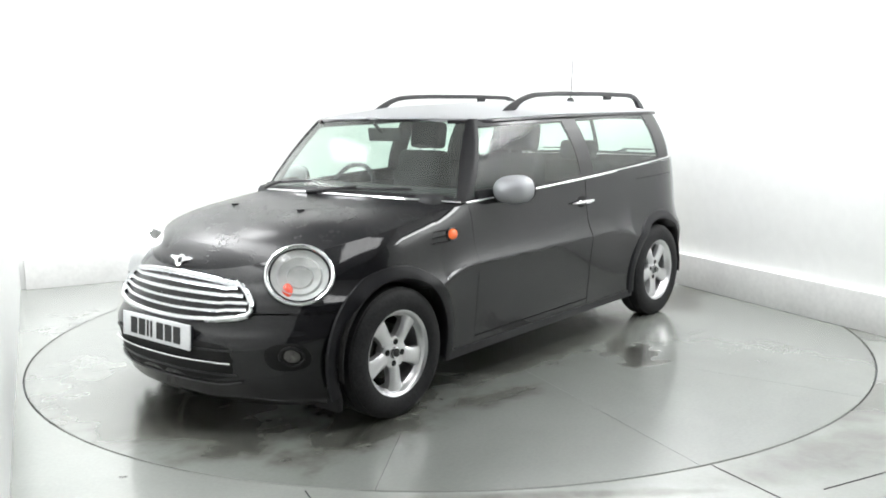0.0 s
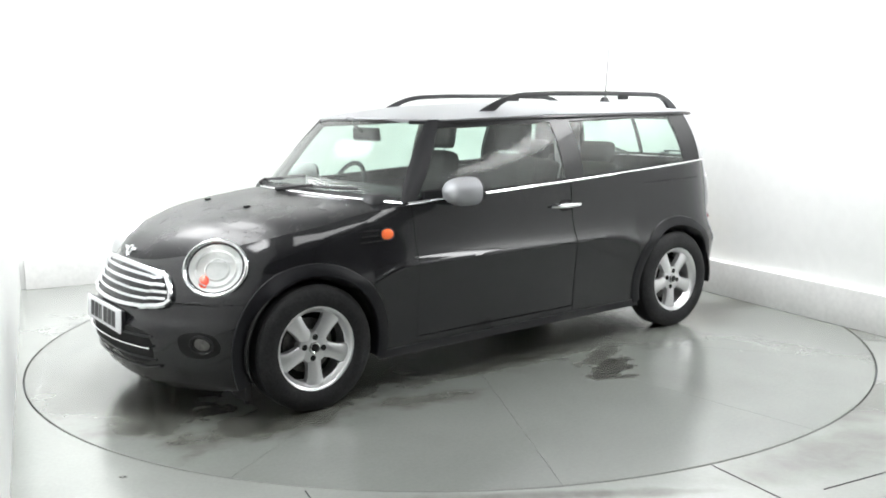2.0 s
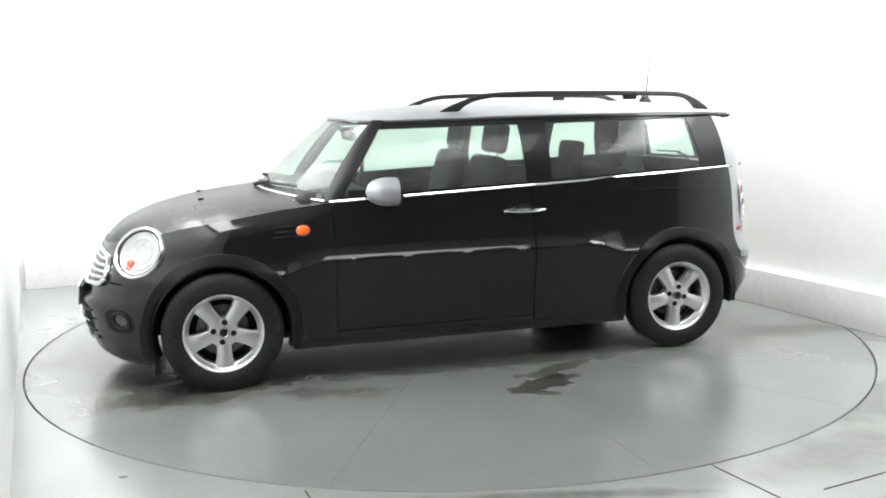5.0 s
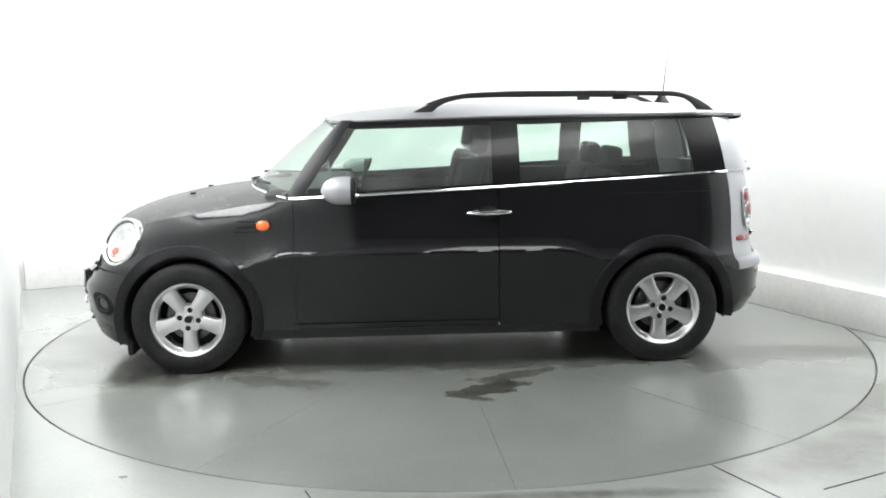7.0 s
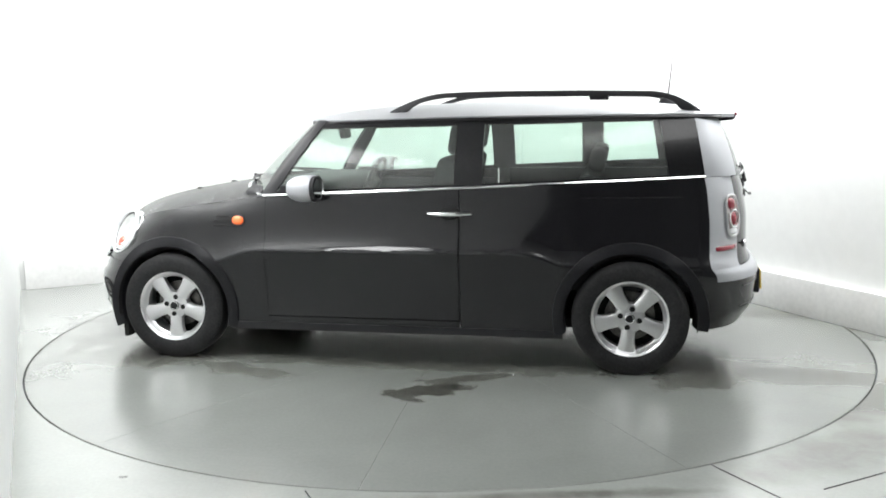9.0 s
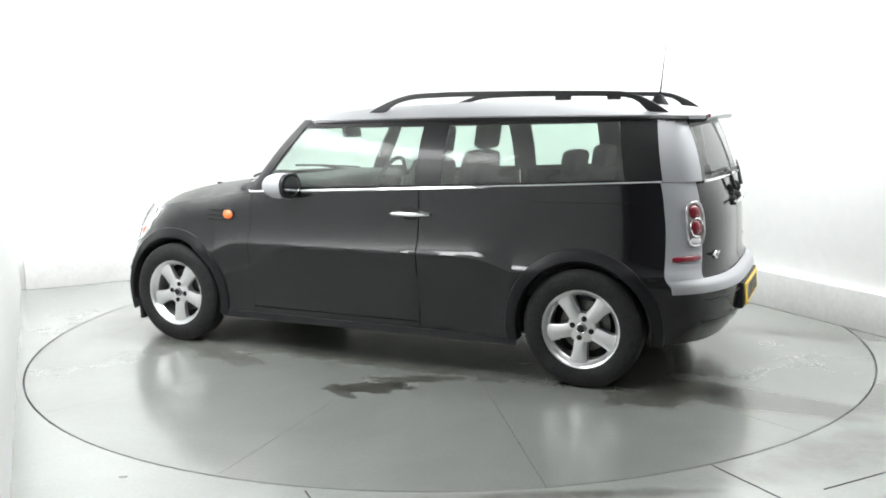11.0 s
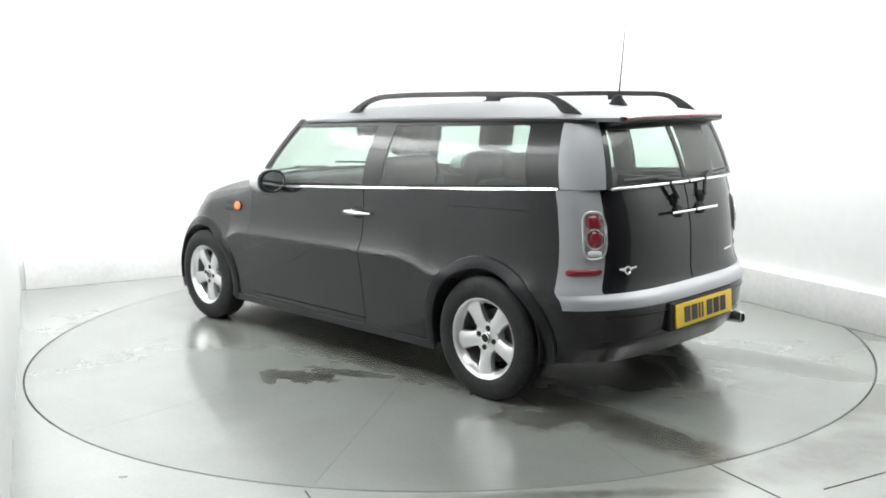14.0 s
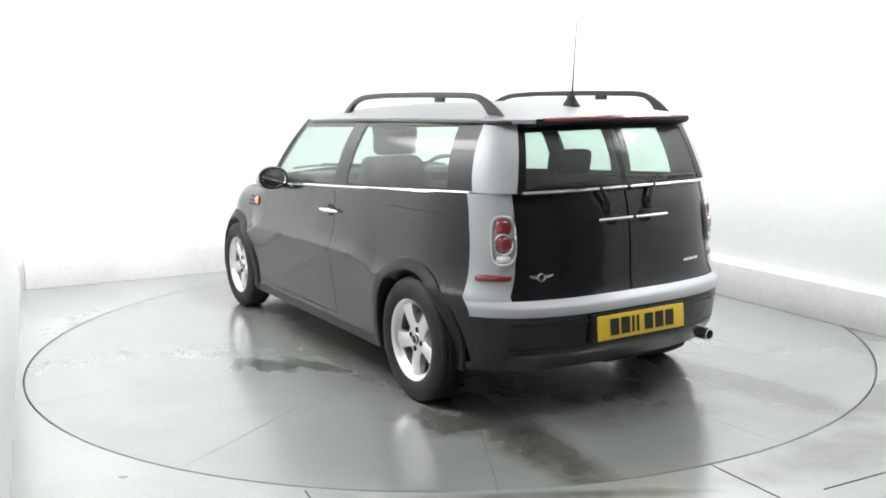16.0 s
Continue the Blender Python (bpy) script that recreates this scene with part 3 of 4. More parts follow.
def build_headlight(car, sign):
    def put(bm):
        moved(bm, LAMP_TURN)
        return bm if sign > 0 else mirrored(bm)

    def oval(prof, n=48):
        bm = lathe(prof, n, "x")
        for v in bm.verts:
            v.co.y *= LAMP_R[0]
            v.co.z *= LAMP_R[1]
        return bm
    lamp = part("headlight", put(oval([(1.06, -0.06), (1.035, -0.02), (1.02, 0.006), (0.99, 0.017), (0.95, 0.021), (0.90, 0.018), (0.86, 0.008), (0.855, -0.02)])), CHROME, car, "round headlight with a chrome ring")
    part("lamp_seal", put(oval([(0.868, 0.0), (0.855, 0.011), (0.835, 0.011), (0.825, 0.0)])), GLOSS_BLACK, lamp)
    part("lamp_bowl", put(oval([(0.86, 0.006), (0.80, 0.0), (0.66, -0.010), (0.60, -0.004), (0.57, -0.010), (0.40, -0.020), (0.36, -0.014), (0.33, -0.022), (0.0, -0.024)])), REFLECTOR, lamp)
    part("lamp_fin", put(join(box(0.008, 0.10, 0.005, (-0.002, 0.02, 0.035)), tube([(0.0, -0.02 + 0.075 * math.cos(a), 0.085 * math.sin(a)) for a in steps(1.9, 4.4, 16)], 0.0035, 6))), ALLOY, lamp)
    b = lathe([(0.0, 0.004), (0.012, 0.002), (0.021, -0.006), (0.024, -0.02)], 24, "x", (0.0, -0.055, -0.062))
    for v in b.verts:
        v.co.z = -0.062 + (v.co.z + 0.062) * 1.5
    part("turn_signal", put(b), AMBER_RED, lamp, "orange red turn signal bulb")
    part("lens", put(oval([(0.85, 0.008), (0.72, 0.019), (0.5, 0.029), (0.25, 0.034), (0.0, 0.036)])), CLEAR, lamp, "clear domed lens")


def build_plate(car, place, yaw, material, name):
    pl = part(name, moved(box(0.008, 0.52, 0.111, (0, 0, 0), 0.003), place), material, car, "number plate with plain dark bars")
    x = 0.0055
    y = -0.19
    for w in (0.05, 0.05, 0.014, 0.014, 0.05, 0.05, 0.05):
        part("plate_bar", moved(box(0.0022, w, 0.074, (x, y + w / 2, 0.0)), place), INK, pl, smooth=False)
        y += w + (0.034 if (w == 0.014 and y > -0.06) else 0.014)


def build_badge(car, m, name="badge", k=1.0):
    b = part(name, moved(lathe([(0.0, 0.003), (0.016 * k, 0.003), (0.018 * k, 0.005), (0.025 * k, 0.005), (0.027 * k, 0.0)], 28, "x"), m), CHROME, car, "plain winged chrome emblem")
    for sg in (1, -1):
        w = box(0.004, 0.048 * k, 0.022 * k, (0.003, sg * 0.048 * k, 0.004), 0.0015)
        for v in w.verts:
            f = (abs(v.co.y) / k - 0.024) / 0.048
            v.co.z = v.co.z * (1 - 0.55 * f) + 0.010 * k * f
        part("wing_bar", moved(w, m), CHROME, b)
    part("badge_core", moved(lathe([(0.0, 0.0045), (0.014 * k, 0.004), (0.016 * k, 0.002)], 20, "x"), m), GLOSS_BLACK, b)


def build_mirror(car, sign):
    def put(bm):
        return bm if sign > 0 else mirrored(bm)
    c = Vector((0.425, 0.848, 0.974))

    def shell(x0, x1, grow):
        rows = []
        for k in range(9):
            t = k / 8
            x = lerp(x0, x1, t)
            q = (x - c.x) / 0.12
            r = max(1 - abs(q) ** 2.3, 0.0) ** 0.5 if x > c.x else 1.0 - 0.03 * abs(q)
            rows.append([(x, c.y + 0.096 * r * grow * math.copysign(abs(math.cos(a)) ** 0.85, math.cos(a)) + 0.02 * (c.x - x), c.z + 0.072 * r * grow * math.copysign(abs(math.sin(a)) ** 0.85, math.sin(a))) for a in [2 * math.pi * i / 32 for i in range(32)]])
        bm = grid(rows, close=True)
        bmesh.ops.holes_fill(bm, edges=[e for e in bm.edges if len(e.link_faces) == 1], sides=0)
        bmesh.ops.recalc_face_normals(bm, faces=bm.faces)
        return bm
    cap = part("mirror_cap", put(shell(0.545, 0.385, 1.0)), SILVER, car, "silver painted door mirror cap")
    part("mirror_housing", put(shell(0.390, 0.366, 0.95)), TRIM, cap, "black mirror housing")
    part("mirror_glass", put(moved(lathe([(0.0, 0.0), (0.9, 0.0), (0.93, 0.002)], 32, "x"), Matrix.Translation((0.3645, c.y + 0.001, c.z)) @ Matrix.Diagonal((-1, 0.082, 0.060, 1)))), MIRROR, cap)
    part("mirror_arm", put(tube([(0.50, 0.74, 0.940), (0.48, 0.77, 0.935), (0.455, 0.80, 0.928), (0.44, 0.84, 0.925)], lambda t: 0.028 - 0.004 * t, 10, 0.8)), TRIM, cap)
    part("mirror_foot", put(box(0.15, 0.03, 0.055, (0.545, 0.752, 0.955), 0.012)), TRIM, cap)


def build_details(car):
    for sign in (1, -1):
        def both(bm):
            return bm if sign > 0 else mirrored(bm)
        build_headlight(car, sign)
        build_mirror(car, sign)
        # wing side lamp and slots
        sc = part("side_lamp", both(pad(flank, 0.858, 0.792, 0.036, 0.026, 2.2, 0.016)), AMBER, car, "glowing orange side lamp")
        part("side_lamp_bezel", both(rim_tube(flank, 0.858, 0.792, 0.038, 0.028, 2.2, 0.0035)), GLOSS_BLACK, sc)
        for k, (x0, x1) in enumerate(((0.985, 0.90), (1.0, 0.90), (1.01, 0.88))):
            z = 0.815 - 0.026 * k
            part("wing_slot", both(tube([flank(x, z - 0.012 * (x - 0.9), 0.001) for x in steps(x0, x1, 6)], 0.006, 6, 0.7)), GAP, car)
        # door handle
        h = part("door_handle", both(tube([flank(x, 0.836, 0.012 + 0.022 * math.sin(math.pi * t) ** 0.5) for t, x in [(i / 14, lerp(-0.218, -0.452, i / 14)) for i in range(15)]], lambda t: 0.006 + 0.007 * math.sin(math.pi * t), 8, 1.1)), CHROME, car, "chrome door handle")
        # raised black pad in place of the shaded hollow behind the handle
        part("recess_shade", both(pad(flank, -0.335, 0.838, 0.060, 0.036, 2.2, 0.0035)), GAP, h)
        # wing crease line and arches' rear, the crease's shade drawn as a black strip
        part("crease_shade", both(tube([flank(x, 0.905 + 0.02 * (0.6 - x) * 0.5, 0.0005) for x in steps(-1.0, -1.52, 12)], 0.0018, 5)), GAP, car)
        # roof rail
        rows = []
        for t in steps(0, 1, 48):
            x = lerp(0.05, -1.622, t)
            ramp_in = math.sin(min(t / 0.20, 1) * math.pi / 2) if t < 0.5 else math.sin(min((1 - t) / 0.15, 1) * math.pi / 2)
            z0 = roof_z(x, 0.515)
            zt = z0 + 0.004 + 0.090 * ramp_in ** 0.9
            solid = max(0, 1 - min(t / 0.085, (1 - t) / 0.085)) ** 0.6 if min(t, 1 - t) < 0.085 else 0.0
            zb = lerp(zt - 0.027, z0 - 0.006, min(1, solid * 1.6))
            h = 0.013 * min(1, 0.35 + ramp_in)
            y0 = 0.515 - 0.012 * (1 - ramp_in)
            rows.append([Vector((x, (y0 + dy) * sign, z)) for dy, z in ((-h, zb), (-h, zt - 0.007), (-h * 0.6, zt), (h * 0.6, zt), (h, zt - 0.007), (h, zb))])
        rb = grid(rows, close=True)
        bmesh.ops.holes_fill(rb, edges=[e for e in rb.edges if len(e.link_faces) == 1], sides=0)
        bmesh.ops.recalc_face_normals(rb, faces=rb.faces)
        rail = part("roof_rail", rb, TRIM, car, "black roof rail")
        part("rail_foot", box(0.085, 0.018, 0.030, (-1.09, 0.515 * sign, roof_z(-1.09, 0.515) + 0.060), 0.006), TRIM, rail)
        # tail lamp
        tl = part("tail_lamp", both(pad(on_tail_w, 0.632, 0.820, 0.048, 0.102, 3.2, 0.012)), SMOKE, car, "upright tail lamp with red lenses")
        part("lamp_bezel", both(rim_tube(on_tail_w, 0.632, 0.820, 0.050, 0.104, 3.2, 0.006, 0.009)), ALLOY, tl)
        part("stop_lens", both(pad(on_tail_w, 0.632, 0.875, 0.036, 0.036, 2.6, 0.020)), REDLENS, tl)
        part("tail_lens", both(pad(on_tail_w, 0.632, 0.804, 0.034, 0.040, 2.0, 0.022)), REDLENS, tl)
        part("lens_ring", both(rim_tube(on_tail_w, 0.632, 0.804, 0.037, 0.043, 2.0, 0.004, 0.016)), CHROME, tl)
        part("reverse_lens", both(pad(on_tail_w, 0.632, 0.740, 0.033, 0.017, 3.0, 0.018)), PLATE_W, tl)
        part("reflector", both(pad(on_tail_w, 0.672, 0.655, 0.082, 0.015, 4.0, 0.010)), REDLENS, car, "red rear reflector")
        # tail wiper
        w = part("tail_wiper", both(tube([on_tail(0.12, 0.955, 0.025), house(3.70, 0.05) + Vector((-0.02, 0, 0)), house(3.55, 0.085) + Vector((-0.018, 0, 0))], lambda t: 0.012 - 0.006 * t, 8)), TRIM, car)
        part("wiper_blade", both(tube([house(k, 0.115) + Vector((-0.016, 0, 0)) for k in steps(3.15, 3.62, 8)], 0.006, 6)), TRIM, w)
        part("wiper_pivot", both(pad(on_tail, 0.12, 0.945, 0.022, 0.030, 2.5, 0.022)), TRIM, w)
        th = part("tail_handle", both(tube([on_tail(y, 0.892, 0.035) for y in steps(0.008, 0.205, 8)], lambda t: 0.010, 8, 0.8)), CHROME, car, "chrome tail door handle")
        # black pad again, standing in for shade behind the tail handle
        part("recess_shade", both(pad(on_tail, 0.10, 0.890, 0.036, 0.030, 2.2, 0.022)), GAP, th)
        part("tail_moulding", both(tube([house(k, 0.0) + Vector((-0.014, 0, 0.002)) for k in steps(3.02, 3.985, 20)], 0.010, 8, 0.8)), CHROME, car, "chrome belt moulding")
        # fog lamp
        fg = part("fog_lamp", both(pad(lambda y, z, o: on_nose(y, z, o), 0.640, 0.366, 0.030, 0.036, 2.0, 0.004)), DISC, car, "round fog lamp")
        part("fog_bezel", both(rim_tube(on_nose, 0.640, 0.366, 0.033, 0.040, 2.0, 0.006)), GLOSS_BLACK, fg)
        part("fog_pocket", both(pad(on_nose, 0.625, 0.362, 0.075, 0.070, 2.6, 0.0025)), HOUSING, car)
        part("washer_jet", moved(box(0.030, 0.022, 0.012, (0, 0, 0), 0.004), pose(1.335, 0.25 * sign, hood_z(1.335, 0.25) + 0.004)), TRIM, car)
        part("air_deflector", both(box(0.03, 0.16, 0.09, (1.60, 0.68, 0.145), 0.008)), HOUSING, car)
        # screen wiper
        a = [house(lerp(k0, k1, t) if sign > 0 else lerp(k0, k1, t), lerp(h0, h1, t)) + Vector((0.022, 0, 0.012)) for k0, k1, h0, h1 in (((-0.05, 0.72, 0.035, 0.10),) if sign > 0 else ((-0.88, -0.12, 0.06, 0.12),)) for t in steps(0, 1, 10)]
        ww = part("screen_wiper", tube(a, 0.008, 6), TRIM, car)
        k0 = 0.35 if sign > 0 else -0.48
        part("wiper_arm", tube([house(k0 - 0.42, -0.02) + Vector((0.03, 0, 0.015)), house(k0 - 0.2, 0.02) + Vector((0.035, 0, 0.02)), house(k0, 0.075) + Vector((0.032, 0, 0.02))], lambda t: 0.012 - 0.005 * t, 8), TRIM, ww)
    # cowl panel at the foot of the screen
    rows = [[house(k, h) + Vector((dx, 0, dz)) for k in steps(-0.96, 0.96, 40)] for h, dx, dz in ((0.0, 0.015, 0.0), (0.02, 0.012, 0.004), (0.055, 0.008, 0.004))]
    part("cowl_panel", grid(rows), TRIM, car, thick=0.006)
    # grille
    gb = part("grille", pad(on_nose, 0.0, 0.590, 0.455, 0.090, 4.5, 0.004, rings=8, n=56), GLOSS_BLACK, car, "black grille with chrome slats and surround")
    loop = []
    for y in steps(-0.43, 0.43, 30):
        loop.append(on_nose(y, 0.503 + 0.10 * y * y, 0.012))
    loop += [on_nose(0.470, 0.532, 0.012), on_nose(0.480, 0.553, 0.012), on_nose(0.468, 0.582, 0.012), on_nose(0.44, 0.614, 0.012), on_nose(0.405, 0.640, 0.012)]
    for y in steps(0.37, -0.37, 24):
        loop.append(on_nose(y, 0.684 - 0.22 * y * y, 0.010))
    loop += [on_nose(-0.405, 0.640, 0.012), on_nose(-0.44, 0.614, 0.012), on_nose(-0.468, 0.582, 0.012), on_nose(-0.480, 0.553, 0.012), on_nose(-0.470, 0.532, 0.012)]
    part("grille_surround", tube(loop, 0.0135, 8, closed=True), CHROME, gb)
    for k, (z, yl) in enumerate(((0.652, 0.385), (0.617, 0.425), (0.581, 0.455), (0.545, 0.46))):
        pts = [on_nose(y, z - (0.10 - 0.05 * k) * y * y, 0.010) for y in steps(-yl, yl, 30)]
        part("grille_slat", tube(pts, 0.010, 8, 0.85), CHROME, gb)
    # bumper mouth
    mo = part("air_intake", pad(on_nose, 0.0, 0.335, 0.485, 0.098, 5.0, 0.003, rings=8, n=56), HOUSING, car, "black lower air intake")
    part("intake_strip", tube([on_nose(y, 0.338, 0.014) for y in steps(-0.43, 0.43, 30)], 0.0075, 8, 0.8), CHROME, mo, "thin chrome strip")
    part("intake_lip", tube([on_nose(y, 0.232 + 0.2 * max(0, abs(y) - 0.36), 0.004) for y in steps(-0.46, 0.46, 30)], 0.008, 8), PAINT, mo)
    for z in (0.28, 0.39):
        part("intake_bar", tube([on_nose(y, z, 0.003) for y in steps(-0.44, 0.44, 24)], 0.005, 6), GLOSS_BLACK, mo)
    build_plate(car, pose(1.994, 0, 0.436, 0, -4, 0), 0, PLATE_W, "front_plate")
    build_plate(car, pose(-1.985, 0, 0.418, 0, -4, 180) , 180, PLATE_Y, "rear_plate")
    part("plate_holder", box(0.02, 0.50, 0.10, (1.977, 0, 0.436), 0.006), TRIM, car)
    part("plate_holder", box(0.03, 0.56, 0.135, (-1.962, 0, 0.415), 0.006), TRIM, car)
    for z in (0.455, 0.345):
        part("bumper_line", tube([on_tail(y, z, 0.001) for y in steps(-0.62, 0.62, 30)], 0.004, 5), GLOSS_BLACK, car)
    build_badge(car, pose(1.845, 0, hood_z(1.845, 0) + 0.008, 0, -38, 0), "bonnet_badge", 1.1)
    build_badge(car, Matrix.Translation(on_tail(0.475, 0.655, 0.003)) @ pose(0, 0, 0, 0, 0, 172), "tail_badge", 0.8)
    part("model_mark", join(*[box(0.004, 0.014, 0.012, on_tail(-0.36 - 0.02 * i, 0.655, 0.002)) for i in range(6)]), CHROME, car, smooth=False)
    # spoiler under the roof's tail
    rows = [[Vector((x, y, z - 0.010 * (abs(y) / 0.46) ** 4)) for x, z in ((-1.797, 1.346), (-1.799, 1.322), (-1.785, 1.312), (-1.66, 1.300), (-1.65, 1.330))] for y in steps(-0.455, 0.455, 24)]
    sb = grid(rows, close=True)
    bmesh.ops.holes_fill(sb, edges=[e for e in sb.edges if len(e.link_faces) == 1], sides=0)
    bmesh.ops.recalc_face_normals(sb, faces=sb.faces)
    sp = part("tail_spoiler", sb, GLOSS_BLACK, car, "black underside of the roof spoiler")
    part("brake_light", tube([(-1.801, y, 1.336 - 0.004 * (abs(y) / 0.4) ** 4) for y in steps(-0.42, 0.42, 24)], 0.011, 8, 0.9), REDLENS, sp, "slim red high brake light")
    # aerial
    ab = part("aerial_base", moved(lathe([(0.0, 0.05), (0.018, 0.048), (0.026, 0.03), (0.042, 0.0), (0.044, -0.01)], 24, "z"), Matrix.Translation((-1.47, 0, roof_z(-1.47, 0))) @ Matrix.Diagonal((1.3, 0.85, 1, 1))), TRIM, car, "black aerial base")
    part("aerial_rod", tube([(-1.475, 0, roof_z(-1.47, 0) + 0.045), (-1.482, 0, 1.50), (-1.515, 0, 1.845)], lambda t: 0.0055 - 0.0035 * t, 6), TRIM, ab)
    # exhaust
    part("exhaust_pipe", moved(lathe([(0.022, 0.03), (0.029, 0.03), (0.031, 0.0), (0.031, -0.12)], 28, "x"), pose(-1.90, -0.50, 0.272, 0, 0, 180)), CHROME, car, "chrome exhaust tip")
    part("exhaust_hole", moved(lathe([(0.0, 0.022), (0.027, 0.022)], 24, "x"), pose(-1.90, -0.50, 0.272, 0, 0, 180)), GAP, car)
    part("silencer", box(0.30, 0.55, 0.12, (-1.66, -0.2, 0.24), 0.04), HOUSING, car)


def on_tail_w(y, z, out=0.0):
    """The tail's corner, measured along the outline: 0.66 lies in the middle of the corner panel."""
    s = 2.495 + (0.66 - y) / TAIL_M
    p, _, _, n, _ = frame_at(s, z)
    return p + n * (out + 0.005)


TAIL_M = frame_at(2.49, 0.8)[4]


# ---------------------------------------------------------------- the car
def build_wheel(parent, x, sign, turn):
    hub = new("wheel")
    hub.parent = parent
    hub.matrix_basis = pose(x, sign * WHEEL_Y, WHEEL_Z, 0, turn, 0) @ (Matrix() if sign > 0 else pose(0, 0, 0, 0, 0, 180))
    # outer side is +y
    part("tyre", lathe([(0.192, 0.066), (0.205, 0.078), (0.235, 0.086), (0.268, 0.084), (0.287, 0.074), (0.296, 0.064), (0.296, 0.058), (0.300, 0.055), (0.3015, 0.03),
                        (0.3015, 0.004), (0.296, 0.002), (0.296, -0.004), (0.3015, -0.006), (0.300, -0.055), (0.290, -0.074), (0.25, -0.088), (0.20, -0.075), (0.19, -0.06)], 64), RUBBER, hub)
    part("rim", lathe([(0.176, -0.06), (0.172, 0.0), (0.168, 0.035), (0.178, 0.046), (0.182, 0.058), (0.190, 0.070), (0.1985, 0.074), (0.2005, 0.070), (0.198, 0.060), (0.192, 0.05)], 64), ALLOY, hub)
    part("brake_disc", lathe([(0.04, -0.012), (0.07, -0.012), (0.072, -0.02), (0.13, -0.02), (0.13, -0.035), (0.04, -0.035)], 40), DISC, hub)
    part("wheel_backing", lathe([(0.0, -0.058), (0.175, -0.058)], 40), HOUSING, hub)
    for i in range(5):
        rows = []
        # spoke: broad at the rim, waisted, running into the hub
        for r, w, h, d in ((0.030, 0.036, 0.038, 0.03), (0.060, 0.038, 0.044, 0.034), (0.085, 0.037, 0.048, 0.036), (0.115, 0.038, 0.050, 0.036), (0.140, 0.042, 0.050, 0.034), (0.160, 0.048, 0.048, 0.028), (0.184, 0.060, 0.048, 0.02)):
            rows.append([(-w, h - d, r), (-w * 0.93, h - 0.008, r), (-w * 0.6, h, r), (0, h + 0.003, r), (w * 0.6, h, r), (w * 0.93, h - 0.008, r), (w, h - d, r)])
        bm = grid(rows)
        bmesh.ops.recalc_face_normals(bm, faces=bm.faces)
        if sum(f.normal.y for f in bm.faces) < 0:
            bmesh.ops.reverse_faces(bm, faces=bm.faces)
        moved(bm, pose(0, 0, 0, 0, 72 * i, 0))
        part("spoke", bm, ALLOY, hub)
    part("hub_disc", lathe([(0.0, 0.048), (0.028, 0.048), (0.030, 0.043), (0.066, 0.045), (0.074, 0.042), (0.079, 0.030), (0.080, 0.0)], 40), ALLOY, hub)
    part("centre_cap", lathe([(0.0, 0.055), (0.020, 0.055), (0.026, 0.052), (0.027, 0.044)], 28), GLOSS_BLACK, hub, "black centre cap")
    part("cap_ring", lathe([(0.020, 0.0555), (0.0225, 0.057), (0.0255, 0.0555), (0.025, 0.052)], 28), CHROME, hub)
    for i in range(4):
        a = radians(45 + 90 * i)
        part("wheel_bolt", lathe([(0.0, 0.0455), (0.011, 0.0470), (0.0145, 0.0465), (0.0145, 0.036)], 14, at=(0.050 * math.cos(a), 0, 0.050 * math.sin(a))), HOUSING, hub)
    return hub


